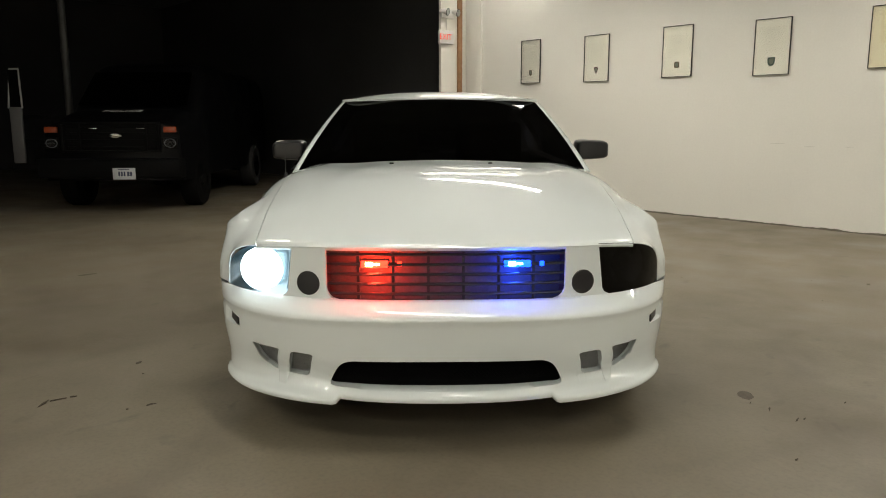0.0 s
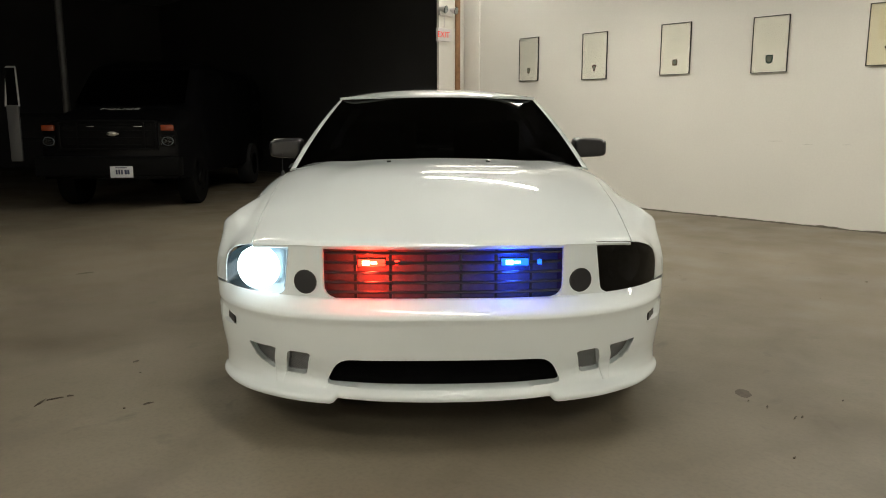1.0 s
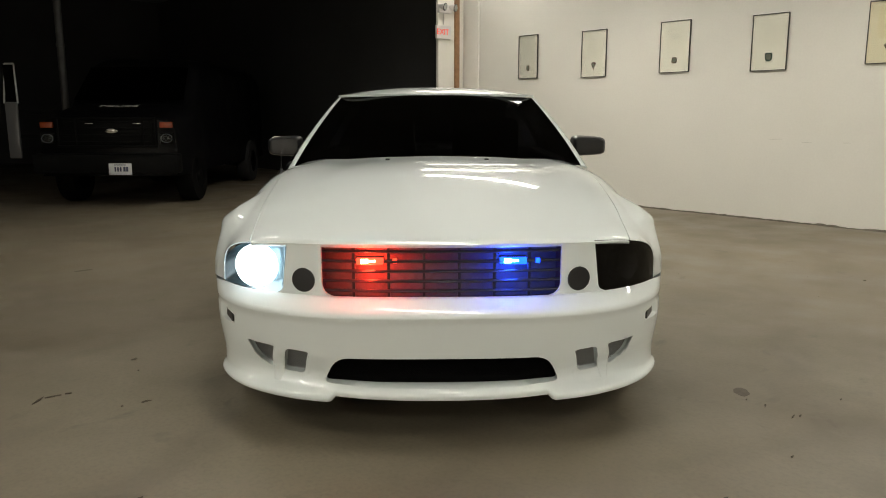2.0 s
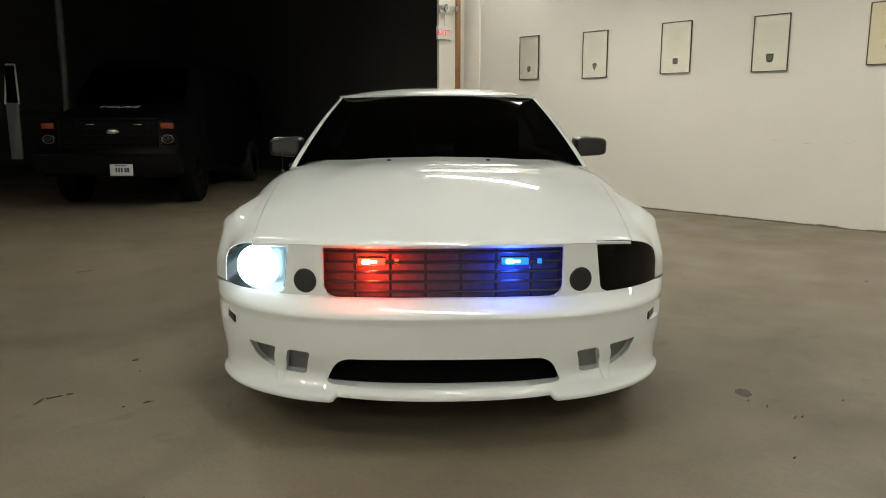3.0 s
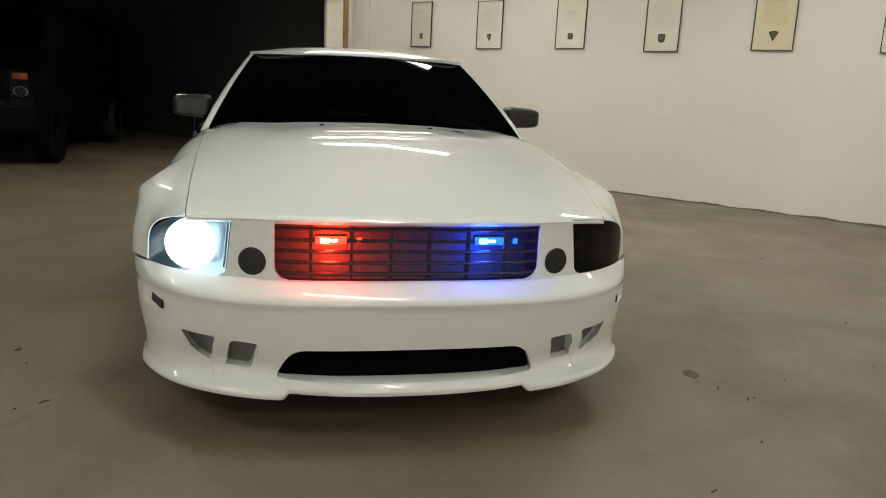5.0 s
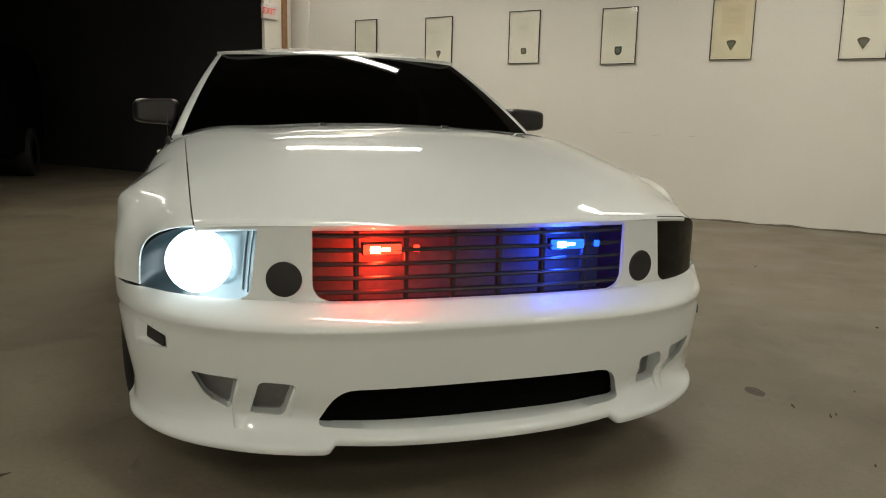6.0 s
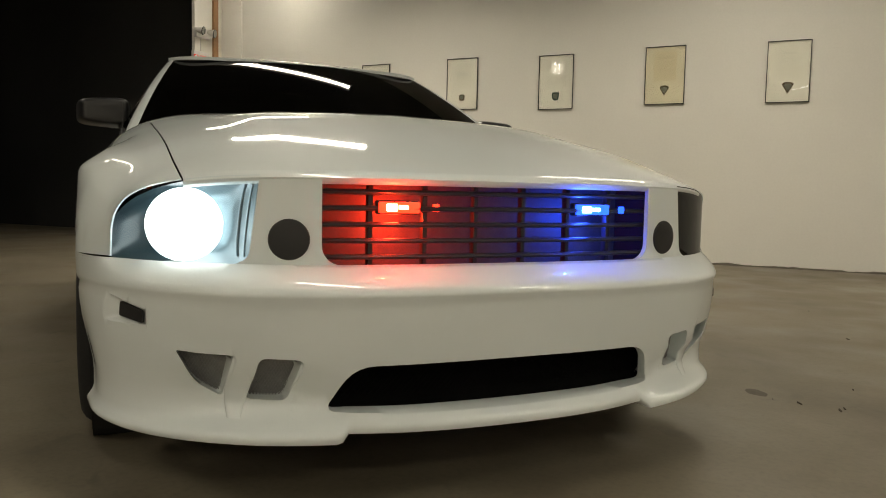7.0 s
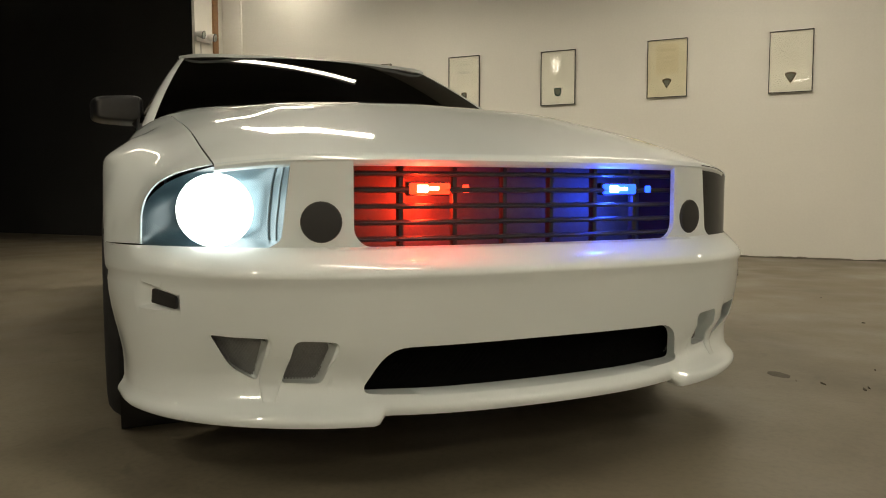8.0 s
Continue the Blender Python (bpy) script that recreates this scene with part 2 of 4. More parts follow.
WOOD = material("varnished_wood", (0.36, 0.19, 0.09), 0.45, vary=0.35, scale=14, bump=0.08, fine=80)
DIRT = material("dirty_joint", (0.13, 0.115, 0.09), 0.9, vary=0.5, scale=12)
STAIN = material("oil_stain", (0.098, 0.084, 0.062), 0.9, vary=0.3, scale=30)
SCUFF = material("grey_scuff", (0.72, 0.70, 0.64), 0.8, vary=0.15, scale=60)
DEBRIS = material("dry_leaf", (0.07, 0.055, 0.035), 0.9, vary=0.4, scale=60)
PAPER = material("mat_board", (0.83, 0.79, 0.70), 0.8, vary=0.05, scale=4)
CREAM_PAPER = material("cream_mat_board", (0.76, 0.69, 0.52), 0.8, vary=0.06, scale=4)
SHEET = material("certificate_paper", (0.80, 0.76, 0.67), 0.8, vary=0.05, scale=5)
CREAM_SHEET = material("cream_certificate", (0.72, 0.63, 0.44), 0.8, vary=0.06, scale=5)
INK = material("faded_ink", (0.68, 0.65, 0.58), 0.8)
CREAM_INK = material("brown_ink", (0.64, 0.56, 0.39), 0.8)
FRAME_BLACK = material("black_frame", (0.02, 0.018, 0.016), 0.35, vary=0.3, scale=30)
PATCH_DARK = material("patch_cloth", (0.05, 0.045, 0.05), 0.85, vary=0.5, scale=90, other=(0.2, 0.13, 0.05))
PATCH_PALE = material("patch_grey_thread", (0.24, 0.25, 0.20), 0.85, vary=0.6, scale=120)
PATCH_GREEN = material("patch_green_cloth", (0.06, 0.10, 0.08), 0.85, vary=0.5, scale=90)
PATCH_RED = material("patch_red_cloth", (0.13, 0.05, 0.05), 0.85, vary=0.5, scale=90)
PATCH_OLIVE = material("patch_olive_cloth", (0.13, 0.10, 0.05), 0.85, vary=0.5, scale=90)
SIGN_WHITE = material("sign_housing", (0.72, 0.70, 0.68), 0.5, vary=0.08, scale=10)
SIGN_RED = glow("exit_red", (0.9, 0.05, 0.03), 0.35)
FIXTURE = material("fixture_enamel", (0.75, 0.75, 0.73), 0.4, vary=0.1, scale=10)
TUBE = glow("tube_light", (1.0, 0.96, 0.86), 22.0)
HEADLIGHT_ON = glow("headlight_on", (0.86, 0.97, 1.0), 6.0)
RED_LED = glow("red_strobe", (1.0, 0.03, 0.012), 5.0)
RED_CORE = glow("red_core", (1.0, 0.36, 0.14), 18.0)
BLUE_LED = glow("blue_strobe", (0.005, 0.06, 1.0), 5.0)
BLUE_CORE = glow("blue_core", (0.15, 0.62, 1.0), 16.0)
AMBER = material("amber_lens", (0.36, 0.06, 0.015), 0.2, coat=1.0, vary=0.2, scale=30)
PLATE_WHITE = material("plate_white", (0.72, 0.74, 0.76), 0.4, vary=0.1, scale=20)
PLATE_INK = material("plate_ink", (0.05, 0.06, 0.12), 0.5)
FLUTED_GLASS = material("fluted_lamp_dish", (0.8, 0.82, 0.84), 0.42, metal=0.35, vary=0.3, scale=60, bump=0.3, fine=120)
VAN_PLASTIC = material("van_black_trim", (0.006, 0.006, 0.006), 0.5, vary=0.3, scale=20)
# white door paint, darkened to carry the shadow it stands in
VAN_DOOR = material("shaded_door_paint", (0.16, 0.16, 0.165), 0.4, coat=0.4, vary=0.1, scale=5)
DULL_WHITE = material("dull_white_paint", (0.62, 0.62, 0.6), 0.35, coat=0.6, vary=0.08, scale=5)
PIPE_GREY = material("galvanised_pipe", (0.14, 0.14, 0.14), 0.5, metal=0.4, vary=0.3, scale=6)

for dull in (BLACK_PAINT, VAN_PLASTIC, SHADOW_BLACK):
    dull.node_tree.nodes["Principled BSDF"].inputs["Specular IOR Level"].default_value = 0.06

# ---- the building ----
def built(name, bm, mat, label, category):
    ob = part(name, bm, mat)
    ob.matrix_world = BUILDING
    return tagged(ob, label, category, kind="structure")


built("floor", blocks(((-17, -17, -0.2), (15, 0.3, 0))), FLOOR_MAT, "worn brown-grey concrete floor with stains and scuffs", "floor")
built("wall_pictures", blocks(((-17, 0, 0), (15, 0.3, 4.35))), WALL_MAT, "cream painted block wall hung with framed certificates", "wall")
built("wall_east", blocks(((15, -17, 0), (15.3, 0.3, 4.35))), WALL_MAT, "cream painted block end wall", "wall")
built("wall_south", blocks(((-4.5, -17.3, 0), (15.3, -17, 4.35))), WALL_MAT, "cream painted block wall behind the lamps", "wall")
built("wall_bay_back", blocks(((-17.3, -17, 0), (-17, 0.3, 4.35))), BAY_SHADE, "wall at the bay's end, its unlit darkness put into the colour", "wall")
built("wall_bay_side", blocks(((-17.3, -17.3, 0), (-4.5, -17, 4.35))), BAY_SHADE, "side wall of the bay, its unlit darkness put into the colour", "wall")
built("wall_pier", blocks(((-4.55, -0.55, 0), (-4.5, 0.0, 4.35))), WALL_MAT, "short cream wall beside the opening to the dark bay", "wall")
built("ceiling", blocks(((-17.3, -17.3, 4.35), (15.3, 0.3, 4.5))), CEILING_MAT, "dim dark ceiling above the strip lamps", "ceiling")
# dark sheet laid over the long wall to stand for the bay's shade
built("bay_shade_sheet", blocks(((-17, -0.03, 0), (-4.77, -0.004, 4.34))), BAY_SHADE, "added dark sheet over the bay's long wall, standing for its shade", "wall")
built("wall_pilaster", blocks(((-4.46, -0.035, 0), (-4.12, -0.003, 4.345), 0.004)), WALL_MAT, "shallow cream pilaster at the end of the picture wall", "wall")
built("trim", blocks(((-4.497, -0.21, 0), (-4.46, -0.12, 4.34), 0.004)), WOOD, "upright varnished wooden strip at the wall corner", "trim")


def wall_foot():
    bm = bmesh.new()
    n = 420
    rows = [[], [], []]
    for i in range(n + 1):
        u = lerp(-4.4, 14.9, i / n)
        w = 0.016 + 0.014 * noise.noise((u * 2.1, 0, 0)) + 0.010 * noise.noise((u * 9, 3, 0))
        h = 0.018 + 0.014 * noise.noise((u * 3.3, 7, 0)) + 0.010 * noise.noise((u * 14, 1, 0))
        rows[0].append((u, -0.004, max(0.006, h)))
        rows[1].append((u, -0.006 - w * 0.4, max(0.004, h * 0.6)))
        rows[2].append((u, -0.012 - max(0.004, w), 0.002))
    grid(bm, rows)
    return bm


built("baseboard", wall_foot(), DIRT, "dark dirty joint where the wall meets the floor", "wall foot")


def strip_lamp():
    lamp = thing("strip_lamp", Matrix(), "white enamel fluorescent strip lamp under the ceiling", "lamp", "ceiling strip lamps")
    part("housing", blocks(((-0.92, -0.09, 0.03), (0.92, 0.09, 0.10), 0.006)), FIXTURE, lamp)
    for sgn in (-1, 1):
        part("reflector_wing", surface(lambda u, v, sgn=sgn: Vector((lerp(-0.92, 0.92, u), sgn * lerp(0.088, 0.15, v), lerp(0.032, -0.025, v))), 2, 2, 0.002), FIXTURE, lamp)
    for y in (-0.05, 0.05):
        bm = bmesh.new()
        cyl(bm, (-0.9, y, 0.0), (0.9, y, 0.0), 0.016, seg=12)
        part("tube", bm, TUBE, lamp)
    for x in (-0.91, 0.91):
        part("end_cap", blocks(((x - 0.012, -0.08, -0.02), (x + 0.012, 0.08, 0.03), 0.003)), FIXTURE, lamp)
    for x in (-0.75, 0.75):
        bm = bmesh.new()
        cyl(bm, (x, 0, 0.10), (x, 0, 4.35 - LAMP_Z), 0.006, seg=8)
        part("hanger", bm, PIPE_GREY, lamp)
    return lamp


first_lamp = strip_lamp()
for k, (u, v, turn, share) in enumerate(LAMP_ROWS):
    place = BUILDING @ pose(u, v, LAMP_Z, 0, 0, turn)
    if k == 0:
        first_lamp.matrix_world = place
    else:
        copy_thing(first_lamp, place)
    light = bpy.data.lights.new("tube_glow", "AREA")
    light.shape, light.size, light.size_y = "RECTANGLE", 1.8, 0.12
    light.energy, light.color, light.spread = LAMP_POWER * share, (1.0, 0.955, 0.835), radians(LAMP_SPREAD)
    ob = new("tube_glow", light)
    ob.matrix_world = place @ pose(0, 0, -0.03)

# ---- the white car: x across, y from nose to tail, z up ----
car = thing("police_coupe", Matrix(), "glossy white sports coupe with red and blue grille strobes lit", "car")
WHEEL_Y, WHEEL_Z, ARCH_R, REAR_Y = 1.0, 0.335, 0.365, 3.67


def header_y(x):
    """Plan of the lamp and grille face."""
    return 0.068 + 0.6 * (1 - math.sqrt(max(0.0, 1 - min(1.0, abs(x) / 0.95) ** 3)))


def bumper_y(x):
    return -0.025 + 0.72 * (1 - math.sqrt(max(0.0, 1 - min(1.0, abs(x) / 0.96) ** 3.15)))


def bumper_plan(n, y_end=0.56):
    """Points and outward normals along the bumper, from one wheel arch to the other, evenly spaced."""
    xs = np.concatenate([np.linspace(0, 0.8, 200, endpoint=False), 0.96 - 0.16 * np.linspace(1, 0, 400) ** 2])
    pts = np.array([(x, bumper_y(x)) for x in xs])
    pts = pts[pts[:, 1] <= y_end]
    d = np.concatenate([[0], np.cumsum(np.linalg.norm(np.diff(pts, axis=0), axis=1))])
    s = np.linspace(0, d[-1], n + 1)
    x, y = np.interp(s, d, pts[:, 0]), np.interp(s, d, pts[:, 1])
    tx, ty = np.gradient(x), np.gradient(y)
    ln = np.hypot(tx, ty)
    nx, ny = ty / ln, -tx / ln
    nx[0], ny[0] = 0, -1
    return [(-x[i], y[i], -nx[i], ny[i]) for i in range(n, 0, -1)] + [(x[i], y[i], nx[i], ny[i]) for i in range(n + 1)]


def bumper_profile(x, y):
    """(outward offset, height, share of the lamp face's plan) from the top shelf down to the lip's underside."""
    a = abs(x)
    notch = smooth(a, 0.397, 0.419)
    side = smooth(a, 0.66, 0.90)
    back = smooth(a, 0.64, 0.90)
    low = lerp(0.196, 0.179, notch)
    hollow = lerp(0.05, 0.066, smooth(a, 0.40, 0.52))
    thick = lerp(1.0, 0.7, back)
    root = lerp(-hollow - 0.004, -0.022, side)
    lip = lerp(lerp(-0.004 - 0.034 * (a / 0.4) ** 2, -0.018, notch), -0.005, back)
    return [
        (0.0, 0.560, 1.0), (0.0, 0.564, 0.93), (0.0, 0.557, 0.75), (0.0, 0.538, 0.35), (0.0, 0.523, 0.12),
        (0.0, 0.509, 0.0), (-0.001, 0.501, 0.0), (-0.006, 0.492, 0.0), (lerp(-0.010, -0.002, side), 0.472, 0.0), (lerp(-0.014, -0.001, side), 0.44, 0.0), (lerp(-0.02, -0.003, side), 0.40, 0.0),
        (lerp(-0.028, -0.008, side), 0.36, 0.0), (lerp(-0.035, -0.013, side), 0.33, 0.0),
        (lerp(-hollow, -0.02, side), 0.29, 0.0), (lerp(-hollow - 0.01, -0.022, side), 0.26, 0.0),
        (root, low + thick * 0.064, 0.0), (lerp(root, lip, 0.22), low + thick * 0.048, 0.0), (lerp(root, lip, 0.50), low + thick * 0.037, 0.0),
        (lerp(root, lip, 0.77), low + thick * 0.029, 0.0), (lerp(root, lip, 0.94), low + thick * 0.021, 0.0), (lip, low + thick * 0.011, 0.0),
        (lip - 0.006, low, 0.0), (lip - 0.05, low + 0.004, 0.0), (lip - 0.14, low + 0.012, 0.0),
    ]


def bumper_mesh():
    """A closed shell: the outer skin, and an inner skin drawn in from it."""
    outer, inner = [], []
    for x, y, nx, ny in bumper_plan(90):
        col, col2 = [], []
        for off, z, share in bumper_profile(x, y):
            off += lerp(0.0015, -0.0145, smooth(0.56 - z, 0.0, 0.27)) * smooth(y, 0.40, 0.56)
            share *= 1 - smooth(abs(x), 0.84, 0.93)
            px, py = x + nx * off, y + ny * off
            hy = max(header_y(px), py)
            p = Vector((px, lerp(py, hy + 0.004, share), z))
            col.append(p)
            k = len(col) - 1
            if k < 15:
                col2.append(Vector((p.x - nx * 0.024, p.y - ny * 0.024, lerp(p.z, 0.38, 0.07))))
            else:
                d = -0.10 if k < 22 else (-0.13, -0.17)[k - 22]
                base = bumper_profile(x, y)[-1][1] - 0.012
                col2.append(Vector((x + nx * d, y + ny * d, base + lerp(0.055, 0.022, (k - 15) / 8))))
        outer.append(col)
        inner.append(col2)
    bm = bmesh.new()
    a, b = grid(bm, outer), grid(bm, [r[::-1] for r in inner])
    m, n = len(a), len(a[0])
    for i in range(m - 1):
        bm.faces.new((a[i][0], b[i][-1], b[i + 1][-1], a[i + 1][0]))
        bm.faces.new((a[i][-1], a[i + 1][-1], b[i + 1][0], b[i][0]))
    for j in range(n - 1):
        bm.faces.new((a[0][j], a[0][j + 1], b[0][n - 2 - j], b[0][n - 1 - j]))
        bm.faces.new((a[-1][j + 1], a[-1][j], b[-1][n - 1 - j], b[-1][n - 2 - j]))
    return bm


bumper = part("front_bumper", bumper_mesh(), WHITE_PAINT, car, "white bumper cover with a deep chin lip")

FRONT_VIEW = Matrix(((1, 0, 0, 0), (0, 0, 1, -0.4), (0, 1, 0, 0), (0, 0, 0, 1)))   # outline x, z pushed along +y


def mirrored(outline):
    return [(-x, z) for x, z in outline][::-1]


LOWER_GRILLE = rounded([(-0.437, 0.243), (-0.388, 0.347), (0.388, 0.347), (0.437, 0.243), (0.25, 0.236), (0, 0.233), (-0.25, 0.236)], [0.02, 0.05, 0.05, 0.02, 0.05, 0.2, 0.05])
DUCT_IN = rounded([(0.515, 0.264), (0.600, 0.264), (0.578, 0.368), (0.490, 0.358)], [0.016, 0.012, 0.018, 0.020])
DUCT_OUT = rounded([(0.645, 0.268), (0.70, 0.30), (0.742, 0.378), (0.630, 0.366)], [0.012, 0.04, 0.006, 0.012])


def cutter(outline, depth=0.75):
    return prism(bmesh.new(), outline, FRONT_VIEW, depth)


def tapered(outline, wide=1.28, narrow=0.92):
    """A cutter that narrows inwards, for a chamfered rim."""
    cx, cz = (sum(p[k] for p in outline) / len(outline) for k in (0, 1))
    y0 = bumper_y(cx) - 0.045
    bm = bmesh.new()
    rings = [[bm.verts.new((cx + (x - cx) * k, y, cz + (z - cz) * k)) for x, z in outline] for y, k in ((y0, wide), (y0 + 0.09, 1.0), (y0 + 0.22, narrow))]
    n = len(outline)
    bm.faces.new(rings[0])
    bm.faces.new(rings[-1][::-1])
    for a, b in zip(rings, rings[1:]):
        for k in range(n):
            bm.faces.new((a[k], b[k], b[(k + 1) % n], a[(k + 1) % n]))
    return bm


carve(bumper, cutter(LOWER_GRILLE, 0.62), *[tapered(o) for d in (DUCT_IN, DUCT_OUT) for o in (d, mirrored(d))])


def bumper_spot(x0):
    """Point and sideways turn of the bumper at x0."""
    e = 1e-3
    slope = (bumper_y(x0 + e) - bumper_y(x0 - e)) / (2 * e)
    return Vector((x0, bumper_y(x0), 0)), math.degrees(math.atan(slope))


for sgn in (-1, 1):
    p, turn = bumper_spot(sgn * 0.836)
    m = Matrix.Translation((p.x, p.y, 0.449)) @ pose(0, 0, 0, 0, 0, turn * 1.13) @ Matrix(((1, 0, 0, 0), (0, 0, 1, 0), (0, 1, 0, 0), (0, 0, 0, 1)))
    half = [(0.049, -0.020), (0.047, 0.009), (-0.052, 0.021), (-0.058, -0.014)]
    o = rounded([(q * -sgn, z) for q, z in half], 0.006)
    mid = Vector((sum(p[0] for p in o), sum(p[1] for p in o), 0)) / len(o)
    pocket = bmesh.new()
    rings = [[pocket.verts.new(m @ (mid + (Vector((q, z, 0)) - mid) * k + Vector((0, 0, d)))) for q, z in o] for d, k in ((-0.03, 3.1), (0.004, 1.45), (0.02, 1.0))]
    pocket.faces.new(rings[0])
    pocket.faces.new(rings[-1][::-1])
    for ra, rb in zip(rings, rings[1:]):
        for k in range(len(o)):
            pocket.faces.new((ra[k], rb[k], rb[(k + 1) % len(o)], ra[(k + 1) % len(o)]))
    carve(bumper, pocket)
    part("side_marker", prism(bmesh.new(), rounded([(q * -sgn * 0.96, z * 0.94) for q, z in half], 0.006), m @ Matrix.Translation((0, 0, 0.010)), 0.006), BLACK_PLASTIC, car, "smoked black side marker lens")
    part("side_marker_base", prism(bmesh.new(), rounded([(q * -sgn * 0.96, z * 0.94) for q, z in half], 0.006), m @ Matrix.Translation((0, 0, 0.027)), 0.006), GRILLE_PLASTIC, car)


# hood and front fenders
def hood_height(y):
    return 0.757 + 0.264 * math.sin(math.pi / 2 * min(1.0, max(0.0, y - 0.05) / 1.5)) ** 0.9


def half_width(y):
    return 0.865 + 0.053 * smooth(y, 0.34, 0.56) - 0.004 * smooth(y, 1.1, 1.5)


def flare(x, y, z):
    """Wheel arch bulge: an upright flank up to a crisp shoulder, then a slope in to the fender top."""
    over = z - 0.778
    edge = 0.951 - 1.5 * (over + math.sqrt(over * over + 0.00015)) / 2
    high = smooth(z, 0.60, 0.75)
    front = smooth(y, lerp(0.36, 0.42, high), lerp(0.56, 0.70, high))
    return x + max(0.0, edge - x) * smooth(x, 0.79, 0.83) * front * (1 - smooth(y, 1.32, 1.5))


def shell_z(x, ye, y):
    """Height of hood and fender tops; ye is the distance behind the nose line."""
    w = half_width(y)
    k = min(1.0, abs(x) / w)
    p = lerp(6.0, 4.0, smooth(ye, 0.07, 0.8))
    h = hood_height(ye)
    z = 0.55 + (h - 0.55) * max(0.0, 1 - k ** p) ** 0.2
    dome = 0.012 * (1 - smooth(abs(x), lerp(0.45, 0.25, smooth(ye, 0.7, 1.3)), lerp(0.585, 0.70, smooth(ye, 0.7, 1.3)))) * smooth(ye, 0.1, 1.1)
    ridge = 0.025 * max(0.0, 0.5 - math.hypot(x, 0.02)) * smooth(ye, 0.1, 0.75)
    sink = 0.036 * smooth(ye, 0.72, 1.4) * (1 - smooth(abs(x), 0.40, 0.71))
    return z + dome + ridge - sink - 0.016 * smooth(abs(x), 0.40, 0.72) * smooth(ye, 1.0, 1.5)


def hood_gap(v):
    return 0.722 + 0.053 * v ** 0.75


def hood_rear(x):
    return 1.38 + 0.20 * (abs(x) / 0.77) ** 2.2


def hood_point(u, v):
    v2 = v
    g = hood_gap(v) - 0.002
    x = lerp(-g, g, u)
    y0, y1 = header_y(x), hood_rear(x)
    y = lerp(y0, y1, v2)
    ye = y - (y0 - 0.068) * (1 - v2)
    return Vector((x, y, shell_z(x, ye, y)))


def hood_mesh():
    n, m = 72, 60
    rows = []
    lip = [(0.012, -0.022), (0.002, -0.016), (-0.002, -0.008)]
    for j in range(-3, m + 1):
        row = []
        for i in range(n + 1):
            p = hood_point(i / n, max(0.0, j / m) ** 1.15)
            if j < 0:
                dy, dz = lip[j + 3]
                p = p + Vector((0, dy, dz))
            elif j == 0:
                p = p + Vector((0, 0.004, -0.002))
            row.append(p)
        rows.append(row)
    bm = bmesh.new()
    grid(bm, rows)
    bmesh.ops.recalc_face_normals(bm, faces=bm.faces)
    if max(bm.faces, key=lambda f: f.calc_center_median().z).normal.z < 0:
        bmesh.ops.reverse_faces(bm, faces=bm.faces)
    bmesh.ops.solidify(bm, geom=bm.faces[:], thickness=0.008)
    return bm


part("hood", hood_mesh(), WHITE_PAINT, car, "white hood with a raised centre")


def lower_limit(y):
    if abs(y - WHEEL_Y) < ARCH_R:
        return max(0.566 if y < WHEEL_Y - 0.3 else 0.0, WHEEL_Z + math.sqrt(ARCH_R ** 2 - (y - WHEEL_Y) ** 2))
    return 0.566 if y < WHEEL_Y else 0.19


def fender_column(v, sgn, count=40):
    g = hood_gap(v) + 0.002
    xs = [lerp(g, 1.0, 1 - (1 - k / 300) ** 2.2) for k in range(301)]
    dense = []
    for x in xs:
        y0 = header_y(min(x, 0.868))
        y = lerp(y0, 1.62, v)
        w = half_width(y)
        if x > w:
            break
        ye = y - (y0 - 0.068) * (1 - v)
        dense.append((x, y, shell_z(x, ye, y)))
    x, y = dense[-1][0], dense[-1][1]
    w = half_width(y)
    for k in range(1, 120):
        z = 0.55 - 0.36 * k / 119
        dense.append((w - 0.02 * ((0.55 - z) / 0.36) ** 2, y, z))
    cut = [p for p in dense]
    for k, p in enumerate(dense):
        if p[2] < lower_limit(p[1]):
            a, b = dense[k - 1], p
            lim = lower_limit(p[1])
            t = (a[2] - lim) / max(1e-6, a[2] - b[2])
            cut = dense[:k] + [tuple(lerp(c, d, min(1, max(0, t))) for c, d in zip(a, b))]
            break
    pts = np.array([(flare(px, py, pz), py, pz) for px, py, pz in cut])
    d = np.concatenate([[0], np.cumsum(np.linalg.norm(np.diff(pts, axis=0), axis=1))])
    s = np.linspace(0, d[-1], count)
    return [Vector((sgn * np.interp(q, d, pts[:, 0]), np.interp(q, d, pts[:, 1]), np.interp(q, d, pts[:, 2]))) for q in s]


def fender_mesh(sgn):
    vs = [0, 0.006, 0.015, 0.03] + [k / 90 for k in range(3, 91)]
    bm = bmesh.new()
    grid(bm, [fender_column(v, sgn) for v in vs])
    bmesh.ops.recalc_face_normals(bm, faces=bm.faces)
    probe = max(bm.faces, key=lambda f: f.calc_center_median().z)
    if probe.normal.z < 0:
        bmesh.ops.reverse_faces(bm, faces=bm.faces)
    bmesh.ops.solidify(bm, geom=bm.faces[:], thickness=0.004)
    return bm


for sgn in (-1, 1):
    part("fender", fender_mesh(sgn), WHITE_PAINT, car)


# the face between bumper and hood: pillars, fog lamps, grille, headlamps
def face_point(x, z, back=0.0):
    return Vector((x, header_y(x) + back, z))


